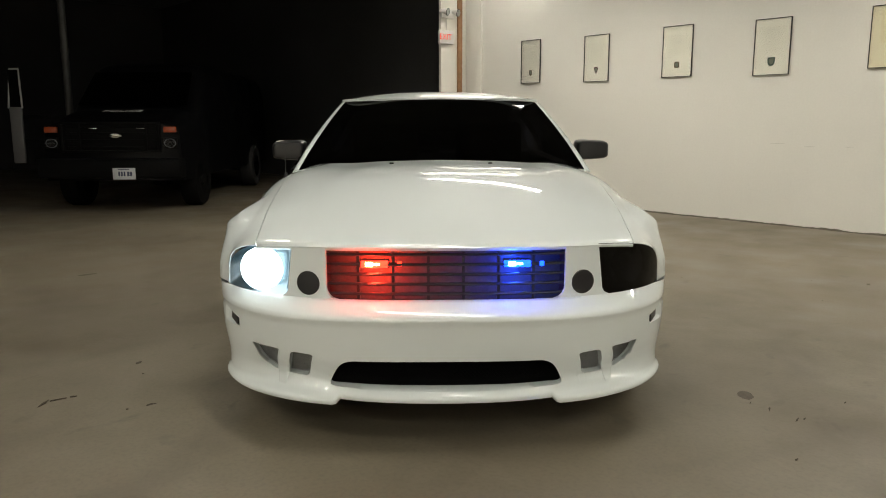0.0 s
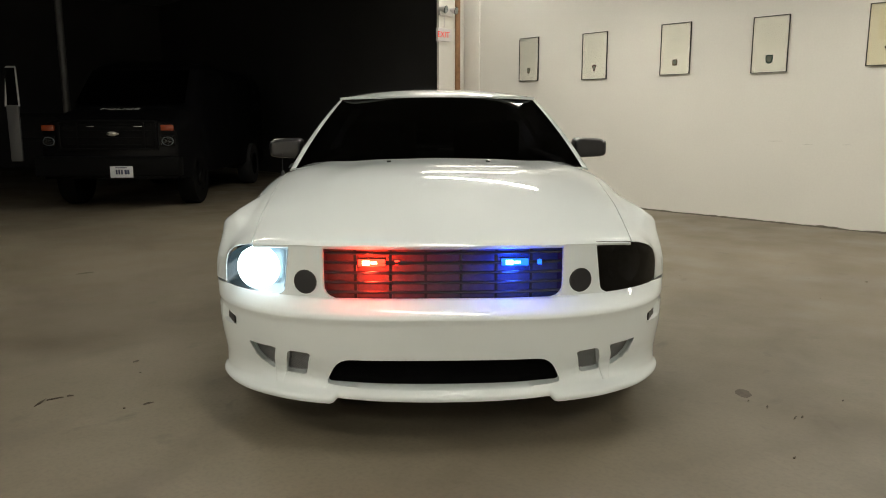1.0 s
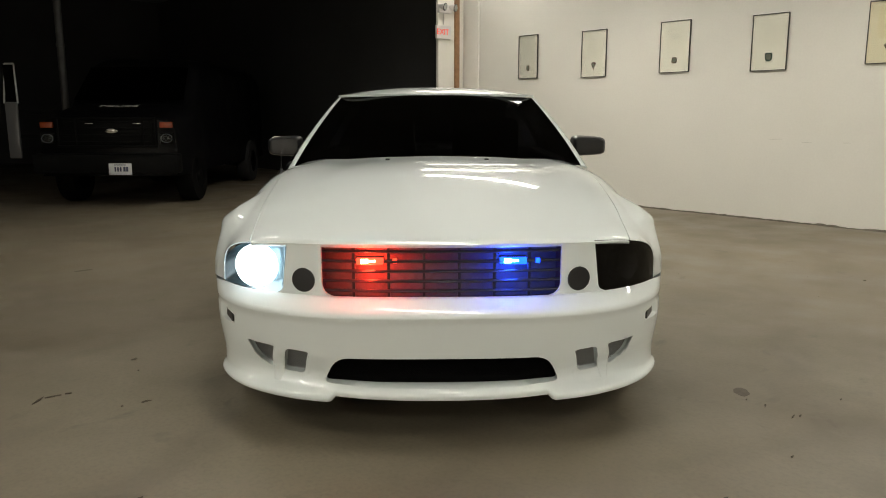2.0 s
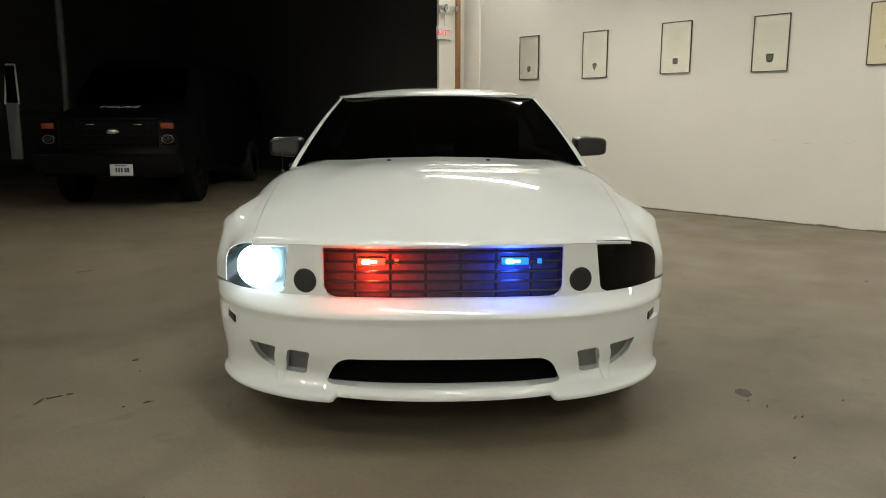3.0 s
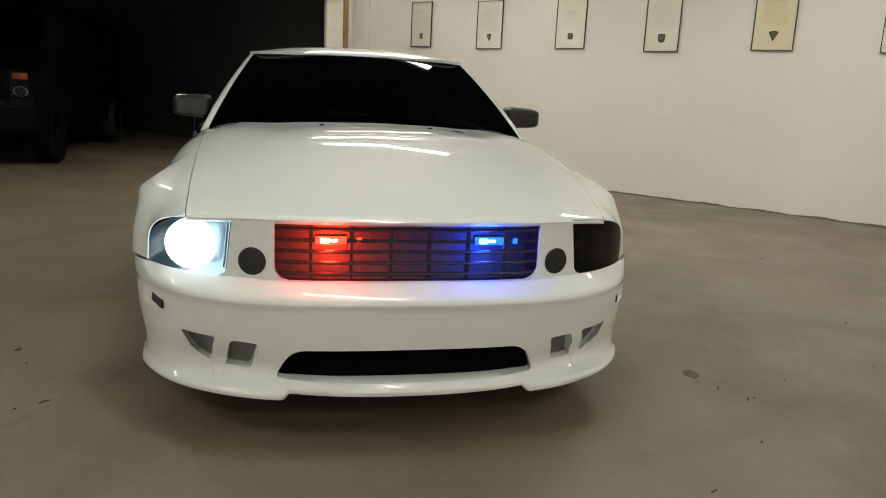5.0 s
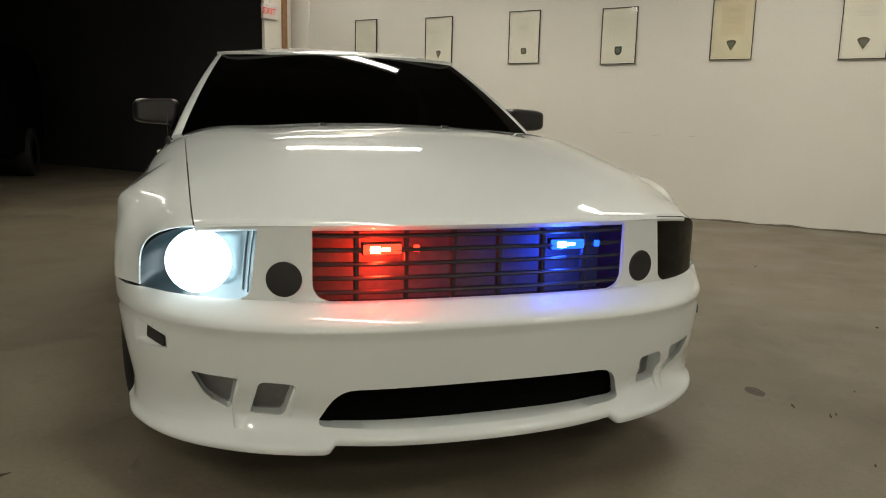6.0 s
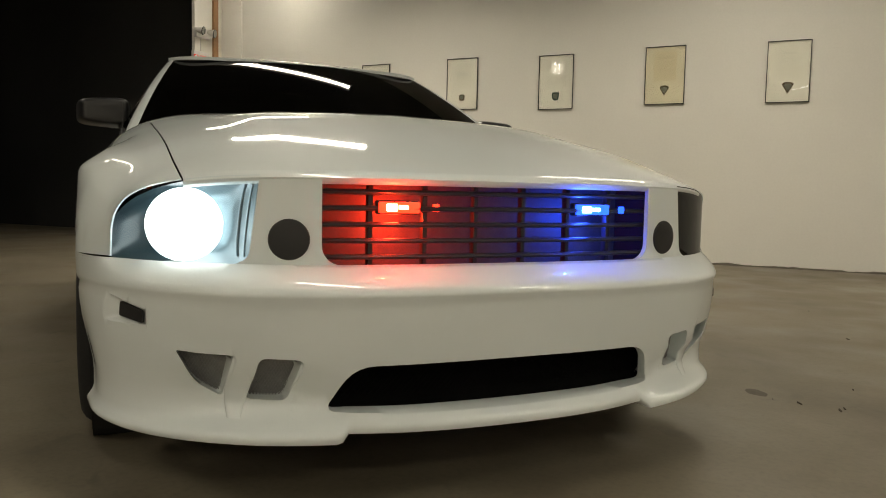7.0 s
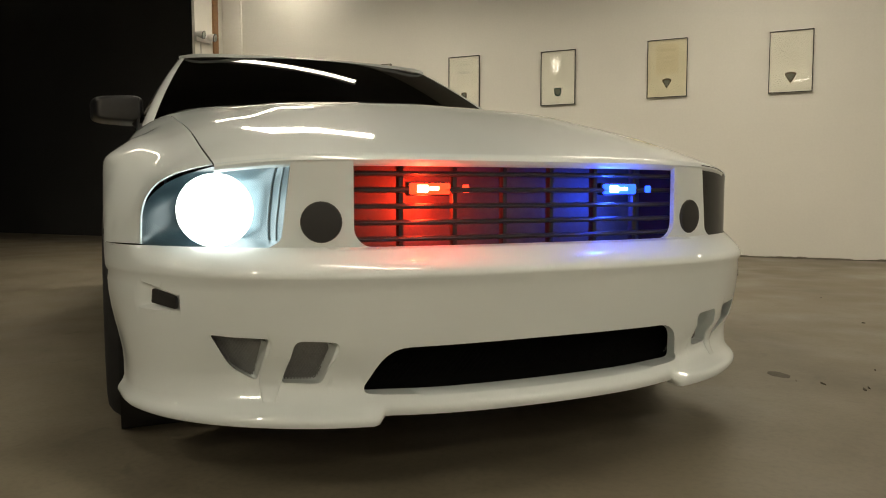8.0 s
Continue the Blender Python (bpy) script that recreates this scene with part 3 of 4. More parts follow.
def pillar(sgn):
    r = 0.045

    def f(u, v):
        z = 0.553 + 0.199 * v ** 1.6
        k = min(1.0, max(0.0, (r - (z - 0.562)) / r))
        inner = 0.441 - r * (1 - math.sqrt(max(0.0, 1 - k * k)))
        j = min(1.0, max(0.0, (0.026 - (z - 0.566)) / 0.026))
        outer = lerp(0.5945, 0.570, v ** 1.6) + 0.026 * (1 - math.sqrt(max(0.0, 1 - j * j)))
        return face_point(sgn * lerp(inner, outer, u), z)
    return surface(f, 16, 26, 0.012)


for sgn in (-1, 1):
    part("lamp_pillar", pillar(sgn), WHITE_PAINT, car, "white panel between headlamp and grille")
    bm = bmesh.new()
    slope = math.degrees(math.atan((header_y(0.512) - header_y(0.504)) / 0.008)) * sgn
    m = Matrix.Translation((sgn * 0.510, header_y(0.510) - 0.001, 0.619)) @ pose(0, 0, 0, 0, 0, slope) @ pose(0, 0, 0, 90)
    lathe(bm, [(0.0001, 0.004), (0.034, 0.004), (0.0435, 0.003), (0.0455, 0.0), (0.0455, -0.006)], 36, m)
    part("fog_lamp", bm, BLACK_PLASTIC, car, "round blacked-out fog lamp cover")


def headlamp(sgn, lit):
    lamp = new("headlamp")
    lamp.parent = car
    lamp["label"] = "lit round headlight behind a clear lens" if lit else "unlit headlight behind a smoked lens"
    inner = lambda v: lerp(0.552, 0.569, v)

    def edge_top(x):
        return shell_z(x, 0.068, header_y(x)) - 0.0015

    def lens(u, v):
        x = lerp(0.569, 0.8675, u)
        top = max(0.566, edge_top(min(x, 0.8645)))
        z = lerp(0.557, top, v)
        xi = x + lerp(0.024, 0.0, v) * (1 - u)
        return face_point(sgn * xi, z, 0.002)
    part("lens", surface(lens, 40, 14), CLEAR_GLASS if lit else SMOKE_GLASS, lamp).visible_shadow = False

    def bowl(u, v):
        a, b = abs(2 * u - 1), abs(2 * v - 1)
        p = lens(lerp(0.0, 1.0, u), v)
        depth = 0.11 * (1 - a ** 4) * (1 - b ** 4)
        return p + Vector((-sgn * 0.03 * (1 - a ** 4), depth + 0.004, 0))
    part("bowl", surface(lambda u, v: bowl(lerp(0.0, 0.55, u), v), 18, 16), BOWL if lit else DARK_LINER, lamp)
    part("bowl_side", surface(lambda u, v: bowl(lerp(0.55, 1.0, u), v), 18, 16), SHADED_BOWL if lit else DARK_LINER, lamp)
    if lit:
        for at, wide in ((0.06, 0.004), (0.13, 0.005)):
            def rib(u, v, at=at, wide=wide):
                p = bowl(at, lerp(0.10, 0.90, v))
                a = math.pi * u
                return p + Vector((sgn * wide * math.cos(a), -0.002 - 0.005 * math.sin(a), 0))
            part("reflector_rib", surface(rib, 8, 12), BOWL, lamp)
    c = Vector((sgn * 0.719, header_y(0.719) + (0.04 if lit else 0.085), 0.644))
    bm = bmesh.new()
    m = Matrix.Translation(c) @ pose(0, 0, 0, 0, 0, sgn * (14 if lit else 30)) @ pose(0, 0, 0, 90)
    if lit:
        lathe(bm, [(0.0001, 0.016), (0.04, 0.014), (0.07, 0.006), (0.082, -0.004), (0.084, -0.03)], 40, m)
        part("light_disc", bm, HEADLIGHT_ON, lamp, "glaring white headlight")
    else:
        lathe(bm, [(0.0001, -0.05), (0.03, -0.045), (0.06, -0.025), (0.08, 0.0), (0.086, 0.002), (0.088, -0.02)], 40, m)
        part("reflector", bm, SMOKED_CHROME, lamp)
        bm = bmesh.new()
        lathe(bm, [(0.0001, 0.0), (0.012, -0.004), (0.014, -0.045)], 16, m)
        part("bulb_cap", bm, CHROME, lamp)
    return lamp


headlamp(-1, True)
headlamp(1, False)


def grille():
    g = new("grille")
    g.parent = car
    g["label"] = "black crossbar grille with strobes behind it"

    def back(u, v):
        x = lerp(-0.47, 0.47, u)
        return face_point(x, lerp(0.53, 0.77, v), 0.15)
    part("backing", surface(back, 24, 4), RADIATOR, g, "dull radiator fins behind the grille")
    # added unseen plates that stop strobe light leaking out above and below
    for z in (0.531, 0.764):
        part("leak_shroud", surface(lambda u, v, z=z: face_point(lerp(-0.46, 0.46, u), z, lerp(0.016, 0.155, v)), 16, 1, 0.003), DARK_LINER, g)
    for sgn in (-1, 1):
        part("side_plate", surface(lambda u, v, sgn=sgn: Vector((sgn * 0.449, header_y(0.449) + lerp(0.012, 0.165, u), lerp(0.53, 0.765, v))), 2, 2, 0.003), DARK_LINER, g)
    for k in range(5):
        z = 0.566 + 0.184 * (k + 0.35) / 5

        def bar(u, v, z=z):
            x = lerp(-0.45, 0.45, u)
            a = 2 * math.pi * v
            return face_point(x, z + 0.0062 * math.sin(a), 0.03 + 0.012 * math.cos(a))
        part("crossbar", surface(bar, 32, 8), GRILLE_PLASTIC, g)
    for k in range(6):
        x = lerp(-0.325, 0.325, k / 5)
        bm = bmesh.new()
        y = header_y(x)
        box(bm, (x - 0.0055, y + 0.034, 0.55), (x + 0.0055, y + 0.055, 0.762), 0.0015)
        part("upright", bm, GRILLE_PLASTIC, g)
    return g


grille()


def strobe(sgn, lens_mat, core_mat, color, name):
    s = new("strobe")
    s.parent = car
    s["label"] = name
    c = Vector((sgn * 0.262, header_y(0.262) + 0.012, 0.692))
    part("housing", blocks(((c.x - 0.052, c.y + 0.014, c.z - 0.016), (c.x + 0.052, c.y + 0.035, c.z + 0.016), 0.004)), BLACK_PLASTIC, s)
    part("lens", blocks(((c.x - 0.05, c.y + 0.004, c.z - 0.013), (c.x + 0.05, c.y + 0.014, c.z + 0.013), 0.004)), lens_mat, s)
    part("led_core", blocks(((c.x - 0.034, c.y, c.z - 0.009), (c.x - 0.006, c.y + 0.006, c.z + 0.009), 0.003), ((c.x - 0.004, c.y, c.z - 0.004), (c.x + 0.02, c.y + 0.006, c.z + 0.005), 0.002)), core_mat, s)
    part("side_lens", blocks(((c.x + 0.083, c.y + 0.008, c.z - 0.009), (c.x + 0.099, c.y + 0.014, c.z + 0.009), 0.002)), lens_mat, s)
    part("bracket", blocks(((c.x + 0.05, c.y + 0.014, c.z - 0.004), (c.x + 0.1, c.y + 0.022, c.z + 0.004), 0.002)), BLACK_PLASTIC, s)
    light = bpy.data.lights.new("strobe_light", "POINT")
    light.energy, light.color, light.shadow_soft_size = 3.2 if sgn < 0 else 1.5, color, 0.02
    new("strobe_light", light).location = (c.x, c.y + 0.06, c.z - 0.030)
    beam = bpy.data.lights.new("strobe_beam", "POINT")
    beam.energy, beam.color, beam.shadow_soft_size = 0.8, color, 0.004
    new("strobe_beam", beam).location = (c.x - 0.02, c.y - 0.006, c.z)


strobe(-1, RED_LED, RED_CORE, (1.0, 0.03, 0.01), "red strobe light flashing behind the grille")
strobe(1, BLUE_LED, BLUE_CORE, (0.01, 0.06, 1.0), "blue strobe light flashing behind the grille")


# lower grille and brake ducts
def lower_back(u, v):
    x = lerp(-0.46, 0.46, u)
    return Vector((x, bumper_y(x) + 0.115, lerp(0.20, 0.36, v)))


lower = part("lower_grille", surface(lower_back, 20, 6), SHADOW_BLACK, car, "black mesh in the chin opening")
bm = bmesh.new()
for k in range(60):
    x = lerp(-0.45, 0.45, k / 59)
    for slant in (-1, 1):
        cyl(bm, (x - 0.045 * slant, bumper_y(x) + 0.10, 0.262), (x + 0.045 * slant, bumper_y(x) + 0.10, 0.352), 0.0014, seg=4, caps=False)
part("mesh", bm, SHADOW_BLACK, lower)
def bumper_out(x, z):
    prof = [(q[1], q[0]) for q in bumper_profile(x, 0)[5:20]][::-1]
    return float(np.interp(z, [p[0] for p in prof], [p[1] for p in prof]))


def behind(x, z, d):
    """A point d metres behind the bumper's skin."""
    return Vector((x, bumper_y(x) - bumper_out(abs(x), z) + d, z))


for sgn in (-1, 1):
    d = part("duct_screen", surface(lambda u, v, sgn=sgn: behind(sgn * lerp(0.47, 0.78, u), lerp(0.25, 0.39, v), 0.062), 10, 6), DUCT_GREY, car, "grey wire mesh in the brake duct")
    bm = bmesh.new()
    for k in range(46):
        x = lerp(0.47, 0.77, k / 45)
        for slant in (-1, 1):
            cyl(bm, behind(sgn * (x - 0.035 * slant), 0.252, 0.054), behind(sgn * (x + 0.035 * slant), 0.388, 0.054), 0.0011, seg=4, caps=False)
    part("wire_mesh", bm, MESH_GREY, d)
    for outline in (DUCT_IN, DUCT_OUT):
        mid = Vector((sum(p[0] for p in outline), sum(p[1] for p in outline))) / len(outline)
        rings = []
        for depth, k in ((0.012, 1.03), (0.03, 0.98), (0.058, 0.92)):
            ring = [mid + (Vector(p) - mid) * k for p in outline]
            rings.append([behind(sgn * q.x, q.y, depth) for q in ring + ring[:1]])
        bm = bmesh.new()
        grid(bm, rings)
        part("duct_wall", bm, WHITE_PAINT, car)

# smooth upright bars that part the ducts, running down into the lip
for sgn in (-1, 1):
    for x_top, x_low, wide, lift in ((0.6040, 0.6235, 0.0255, 0.007), (0.468, 0.505, 0.018, 0.003)):
        rows = []
        for j in range(25):
            t = j / 24
            x, z = lerp(x_low, x_top, t), lerp(0.226, 0.398, t)
            proud = lift * math.sin(math.pi * t ** 1.2) ** 1.6 - 0.004 - 0.009 * t - 0.010 * t ** 4
            row = []
            for i in range(17):
                a = math.pi * i / 16
                xx = x + wide * (0.55 + 0.45 * math.sin(math.pi * t)) * math.cos(a)
                row.append(Vector((sgn * xx, bumper_y(xx) - bumper_out(x, z) + 0.012 - (0.012 + proud) * math.sin(a) ** 0.7, z)))
            rows.append(row)
        bm = bmesh.new()
        grid(bm, rows)
        part("duct_bar", bm, WHITE_PAINT, car)

# body behind the hood: sills, doors, quarters, tail
TAIL = 4.78


def belt(y):
    return 0.945 + 0.03 * smooth(y, 1.6, 4.2) - 0.05 * smooth(y, 4.5, TAIL)


def side_w(y):
    return 0.917 + 0.005 * smooth(y, 1.9, 2.6) + 0.025 * smooth(y, 3.1, 3.6) - 0.14 * smooth(y, 4.0, TAIL)


def rear_limit(y):
    if abs(y - REAR_Y) < ARCH_R + 0.01:
        return max(0.2, WHEEL_Z + math.sqrt((ARCH_R + 0.01) ** 2 - (y - REAR_Y) ** 2))
    return 0.19 if y < 4.2 else lerp(0.2, 0.34, (y - 4.2) / (TAIL - 4.2))


def body_column(y, sgn, count=26):
    w, h = side_w(y), belt(y)
    dense = []
    for k in range(160):
        a = math.pi / 2 * k / 159
        x = 0.70 + (w - 0.70) * math.sin(a) ** 0.8
        z = 0.62 + (h - 0.62) * max(0.0, math.cos(a)) ** 0.62
        dense.append((x, z))
    for k in range(1, 100):
        z = 0.62 - 0.44 * k / 99
        dense.append((w - 0.03 * ((0.62 - z) / 0.44) ** 2, z))
    lim = rear_limit(y)
    cut = [p for p in dense if p[1] >= lim]
    cut.append((cut[-1][0], lim))
    pts = np.array(cut)
    d = np.concatenate([[0], np.cumsum(np.linalg.norm(np.diff(pts, axis=0), axis=1))])
    s = np.linspace(0, d[-1], count)
    return [Vector((sgn * np.interp(q, d, pts[:, 0]), y, np.interp(q, d, pts[:, 1]))) for q in s]


def side_panel(y0, y1, sgn, n):
    bm = bmesh.new()
    grid(bm, [body_column(lerp(y0, y1, k / n), sgn) for k in range(n + 1)])
    bmesh.ops.recalc_face_normals(bm, faces=bm.faces)
    probe = max(bm.faces, key=lambda f: abs(f.calc_center_median().x))
    if probe.normal.x * sgn < 0:
        bmesh.ops.reverse_faces(bm, faces=bm.faces)
    bmesh.ops.solidify(bm, geom=bm.faces[:], thickness=0.012)
    return bm


for sgn in (-1, 1):
    door = part("door", side_panel(1.626, 2.90, sgn, 30), WHITE_PAINT, car)
    part("door_handle", blocks(((sgn * 0.925, 2.62, 0.80), (sgn * 0.95, 2.80, 0.83), 0.006)), WHITE_PAINT, door)
    part("quarter_panel", side_panel(2.905, TAIL, sgn, 60), WHITE_PAINT, car)


def deck(u, v):
    y = lerp(3.95, TAIL, v)
    x = lerp(-0.72, 0.72, u)
    return Vector((x, y, belt(y) - 0.003 + 0.03 * (1 - (x / 0.72) ** 2) * (1 - 0.4 * v)))


part("trunk_lid", surface(deck, 16, 12, 0.01), WHITE_PAINT, car)


def tail_face(u, v):
    x = lerp(-1, 1, u)
    z = lerp(0.30, 0.90, v)
    return Vector((x * (0.79 + 0.012 * math.sin(v * 3.1)), TAIL + 0.03 * (1 - x * x) + 0.02 * math.sin(v * 3.1) - 0.012, z))


part("rear_bumper", surface(tail_face, 20, 12, 0.02), WHITE_PAINT, car)
for sgn in (-1, 1):
    for k in range(3):
        x = sgn * (0.40 + 0.11 * k)
        part("tail_light", blocks(((x - 0.04, TAIL - 0.01, 0.66), (x + 0.04, TAIL + 0.05, 0.84), 0.01)), AMBER, car, "red vertical tail light")
part("underbody", blocks(((-0.66, 0.22, 0.20), (0.66, 0.5, 0.222)), ((-0.80, 0.5, 0.22), (0.80, 4.5, 0.26)), ((-0.55, 0.35, 0.26), (0.55, 1.6, 0.6))), DARK_LINER, car)
part("cabin_floor", blocks(((-0.78, 1.55, 0.55), (0.78, 4.0, 0.60))), DARK_LINER, car)
part("dashboard", blocks(((-0.72, 1.62, 0.60), (0.72, 2.0, 0.93), 0.03)), BLACK_PLASTIC, car)
for sgn in (-1, 1):
    part("seat", blocks(((sgn * 0.38 - 0.25, 2.5, 0.6), (sgn * 0.38 + 0.25, 3.0, 0.74), 0.04), ((sgn * 0.38 - 0.24, 2.92, 0.7), (sgn * 0.38 + 0.24, 3.06, 1.2), 0.04)), DARK_LINER, car)
for sgn in (-1, 1):
    for wy in (WHEEL_Y, REAR_Y):
        bm = bmesh.new()
        lathe(bm, [(0.372, 0.0), (0.372, 0.3)], 36, Matrix.Translation((sgn * 0.925, wy, WHEEL_Z)) @ pose(0, 0, 0, 0, -90 * sgn, 0))
        part("wheel_liner", bm, DARK_LINER, car)


# glasshouse
CABIN_X = 0.012


def screen(u, v):
    s, v = 2 * u - 1, v * 0.957
    base = Vector((s * 0.800, lerp(1.40, 1.60, s * s), lerp(0.982, 0.940, s * s)))
    top = Vector((s * 0.606, lerp(2.262, 2.38, s * s), lerp(1.357, 1.344, s * s)))
    p = base.lerp(top, v)
    p.x += s * abs(s) * 0.006 * 4 * v * (1 - v)
    return p + Vector((CABIN_X, 0, 0)) + Vector((0, -0.02, 0.03)) * (4 * v * (1 - v)) * 0.42


part("windscreen", surface(screen, 30, 16), CAR_GLASS, car, "near-black tinted windscreen")
part("cowl", surface(lambda u, v: Vector((lerp(-0.78, 0.78, u), hood_rear(lerp(-0.78, 0.78, u)) - 0.03 + 0.1 * v, 0.975 - 0.037 * abs(2 * u - 1) ** 2 - 0.018)), 20, 3), BLACK_PLASTIC, car)


def roof_z(x, y):
    rise = 1 - (1 - min(1.0, max(0.0, y - 2.23) / 0.55)) ** 2.6
    edge = 1.337 + 0.016 * rise - 0.05 * smooth(y, 3.0, 3.5)
    mid = 1.346 + 0.062 * rise - 0.045 * smooth(y, 2.9, 3.5)
    return lerp(mid, edge, min(1.0, abs(x) / 0.63) ** 2.6)


def roof(u, v):
    s = 2 * u - 1
    x = s * lerp(0.637, 0.605, v)
    y = lerp(lerp(2.237, 2.300, s * s) + 0.085 * abs(s) ** 12, 3.45 - 0.1 * s * s, v)
    return Vector((x + CABIN_X, y, roof_z(x, y)))


part("roof", surface(roof, 28, 24, 0.015), WHITE_PAINT, car)
for sgn in (-1, 1):
    def pillar_a(u, v, sgn=sgn):
        s0 = screen(1.0 if sgn > 0 else 0.0, v)
        s1 = Vector((CABIN_X + sgn * lerp(0.842, 0.634, v) + sgn * 0.006 * 4 * v * (1 - v), lerp(1.63, 2.42, v), lerp(0.925, 1.334, v))) + Vector((0, -0.012, 0.018)) * 4 * v * (1 - v)
        return s0.lerp(s1, u) + Vector((sgn * 0.5, -0.6, 0.5)) * 0.035 * u * (1 - u)
    part("windscreen_pillar", surface(pillar_a, 6, 16, 0.012), WHITE_PAINT, car)

    def side_glass(u, v, sgn=sgn):
        a = Vector((sgn * 0.845, lerp(1.66, 3.75, u), lerp(0.935, 0.975, u)))
        b = Vector((sgn * lerp(0.63, 0.60, u), lerp(2.40, 3.38, u), lerp(1.330, 1.29, u)))
        return a.lerp(b, v) + Vector((CABIN_X + sgn * 0.02, 0, 0)) * 4 * v * (1 - v)
    part("side_window", surface(side_glass, 16, 8), CAR_GLASS, car, "dark tinted side window")

    def rear_pillar(u, v, sgn=sgn):
        a = Vector((sgn * 0.85, lerp(3.45, 4.15, u), 0.972))
        b = Vector((sgn * lerp(0.615, 0.58, u), lerp(3.2, 3.46, u), 1.285))
        return a.lerp(b, v) + Vector((sgn * 0.03, 0, 0)) * 4 * v * (1 - v)
    part("rear_pillar", surface(rear_pillar, 8, 8, 0.02), WHITE_PAINT, car)


def rear_glass(u, v):
    s = 2 * u - 1
    return Vector((s * 0.62, 4.12, 0.98)).lerp(Vector((s * 0.58, 3.44 - 0.06 * s * s, roof_z(s * 0.58, 3.42))), v)


part("rear_window", surface(rear_glass, 14, 8), CAR_GLASS, car)


def door_mirror(sgn):
    m = new("door_mirror")
    m.parent = car
    m["label"] = "black plastic door mirror"
    c = Vector((CABIN_X + sgn * 0.911, 1.99, 1.040))
    bm = bmesh.new()
    rows = []
    for j in range(25):
        t = (j / 24) ** 1.6
        k = (1 - (1 - t) ** 3.0) ** (1 / 3.0)
        row = []
        for i in range(64):
            a = 2 * math.pi * i / 64
            ca, sa = math.cos(a), math.sin(a)
            ex = abs(ca) ** 0.42 * math.copysign(1, ca) * 0.102 * max(0.02, lerp(0.55, 1.0, k) if j else 0.0)
            ez = abs(sa) ** 0.42 * math.copysign(1, sa) * 0.053 * max(0.02, lerp(0.55, 1.0, k) if j else 0.0)
            row.append(c + Vector((ex + sgn * 0.012 * t, lerp(-0.085, 0.06, t ** 1.3), ez * (1 - 0.12 * sgn * ex / 0.1) - 0.01 * (ez < 0))))
        row.append(row[0])
        rows.append(row)
    vs = grid(bm, rows)
    bm.faces.new(vs[0][:-1])
    bmesh.ops.remove_doubles(bm, verts=bm.verts, dist=1e-5)
    part("shell", bm, MIRROR_PLASTIC, m)
    bm = bmesh.new()
    prism(bm, rounded([(-0.095, -0.052), (0.095, -0.052), (0.095, 0.052), (-0.095, 0.052)], 0.03), Matrix.Translation(c + Vector((sgn * 0.01, 0.047, 0))) @ Matrix(((1, 0, 0, 0), (0, 0, 1, 0), (0, 1, 0, 0), (0, 0, 0, 1))), 0.004)
    part("mirror_glass", bm, CHROME, m)
    bm = bmesh.new()
    cyl(bm, c + Vector((-sgn * 0.06, -0.02, -0.035)), (sgn * 0.80, 1.90, 0.955), 0.028, 0.034, seg=12)
    part("mirror_foot", bm, BLACK_PLASTIC, m)


door_mirror(-1)
door_mirror(1)
for sgn in (-1, 1):
    bm = bmesh.new()
    z = shell_z(0.25, 1.22, 1.22)
    box(bm, (sgn * 0.25 - 0.011, 1.20, z - 0.004), (sgn * 0.25 + 0.011, 1.235, z + 0.008), 0.003)
    part("washer_nozzle", bm, BLACK_PLASTIC, car)


antenna = new("antenna")
antenna.parent = car
antenna["label"] = "short thin black antenna on the fender"
bm = bmesh.new()
cyl(bm, (-0.835, 1.46, 0.905), (-0.835, 1.46, 0.935), 0.014, 0.008, seg=12)
part("base", bm, BLACK_PLASTIC, antenna)
bm = bmesh.new()
cyl(bm, (-0.835, 1.46, 0.93), (-0.835, 1.47, 1.03), 0.0016, 0.0012, seg=8)
part("mast", bm, BLACK_PLASTIC, antenna)


def wheel(sgn, y):
    w = new("wheel")
    w.parent = car
    m = Matrix.Translation((sgn * 0.832, y, WHEEL_Z)) @ pose(0, 0, 0, 0, 90 * sgn, 0)
    bm = bmesh.new()
    lathe(bm, [(0.235, -0.115), (0.27, -0.128), (0.298, -0.127), (0.316, -0.118), (0.328, -0.102), (0.334, -0.08), (0.335, -0.06), (0.332, -0.058), (0.332, -0.052), (0.335, -0.05), (0.335, 0.0), (0.332, 0.002), (0.332, 0.008), (0.335, 0.01),
               (0.335, 0.055), (0.332, 0.057), (0.332, 0.063), (0.335, 0.065), (0.333, 0.076), (0.326, 0.095), (0.311, 0.113), (0.292, 0.125), (0.27, 0.128), (0.235, 0.115)], 72, m)
    part("tyre", bm, RUBBER, w, "black low-profile tyre")
    bm = bmesh.new()
    lathe(bm, [(0.236, 0.116), (0.228, 0.122), (0.222, 0.11), (0.215, 0.05), (0.215, -0.11)], 48, m)
    for k in range(5):
        r = pose(0, 0, 0, 0, 0, 72 * k)
        box(bm, (-0.028, 0.03, 0.06), (0.028, 0.222, 0.09), 0.006, m @ r)
    lathe(bm, [(0.0001, 0.1), (0.03, 0.1), (0.06, 0.09), (0.065, 0.05)], 24, m)
    part("rim", bm, ALLOY, w, "silver five-spoke alloy rim")
    bm = bmesh.new()
    lathe(bm, [(0.06, 0.02), (0.17, 0.02), (0.17, 0.0), (0.06, 0.0)], 36, m)
    part("brake_disc", bm, CHROME, w)


for sgn in (-1, 1):
    wheel(sgn, WHEEL_Y)
    wheel(sgn, REAR_Y)

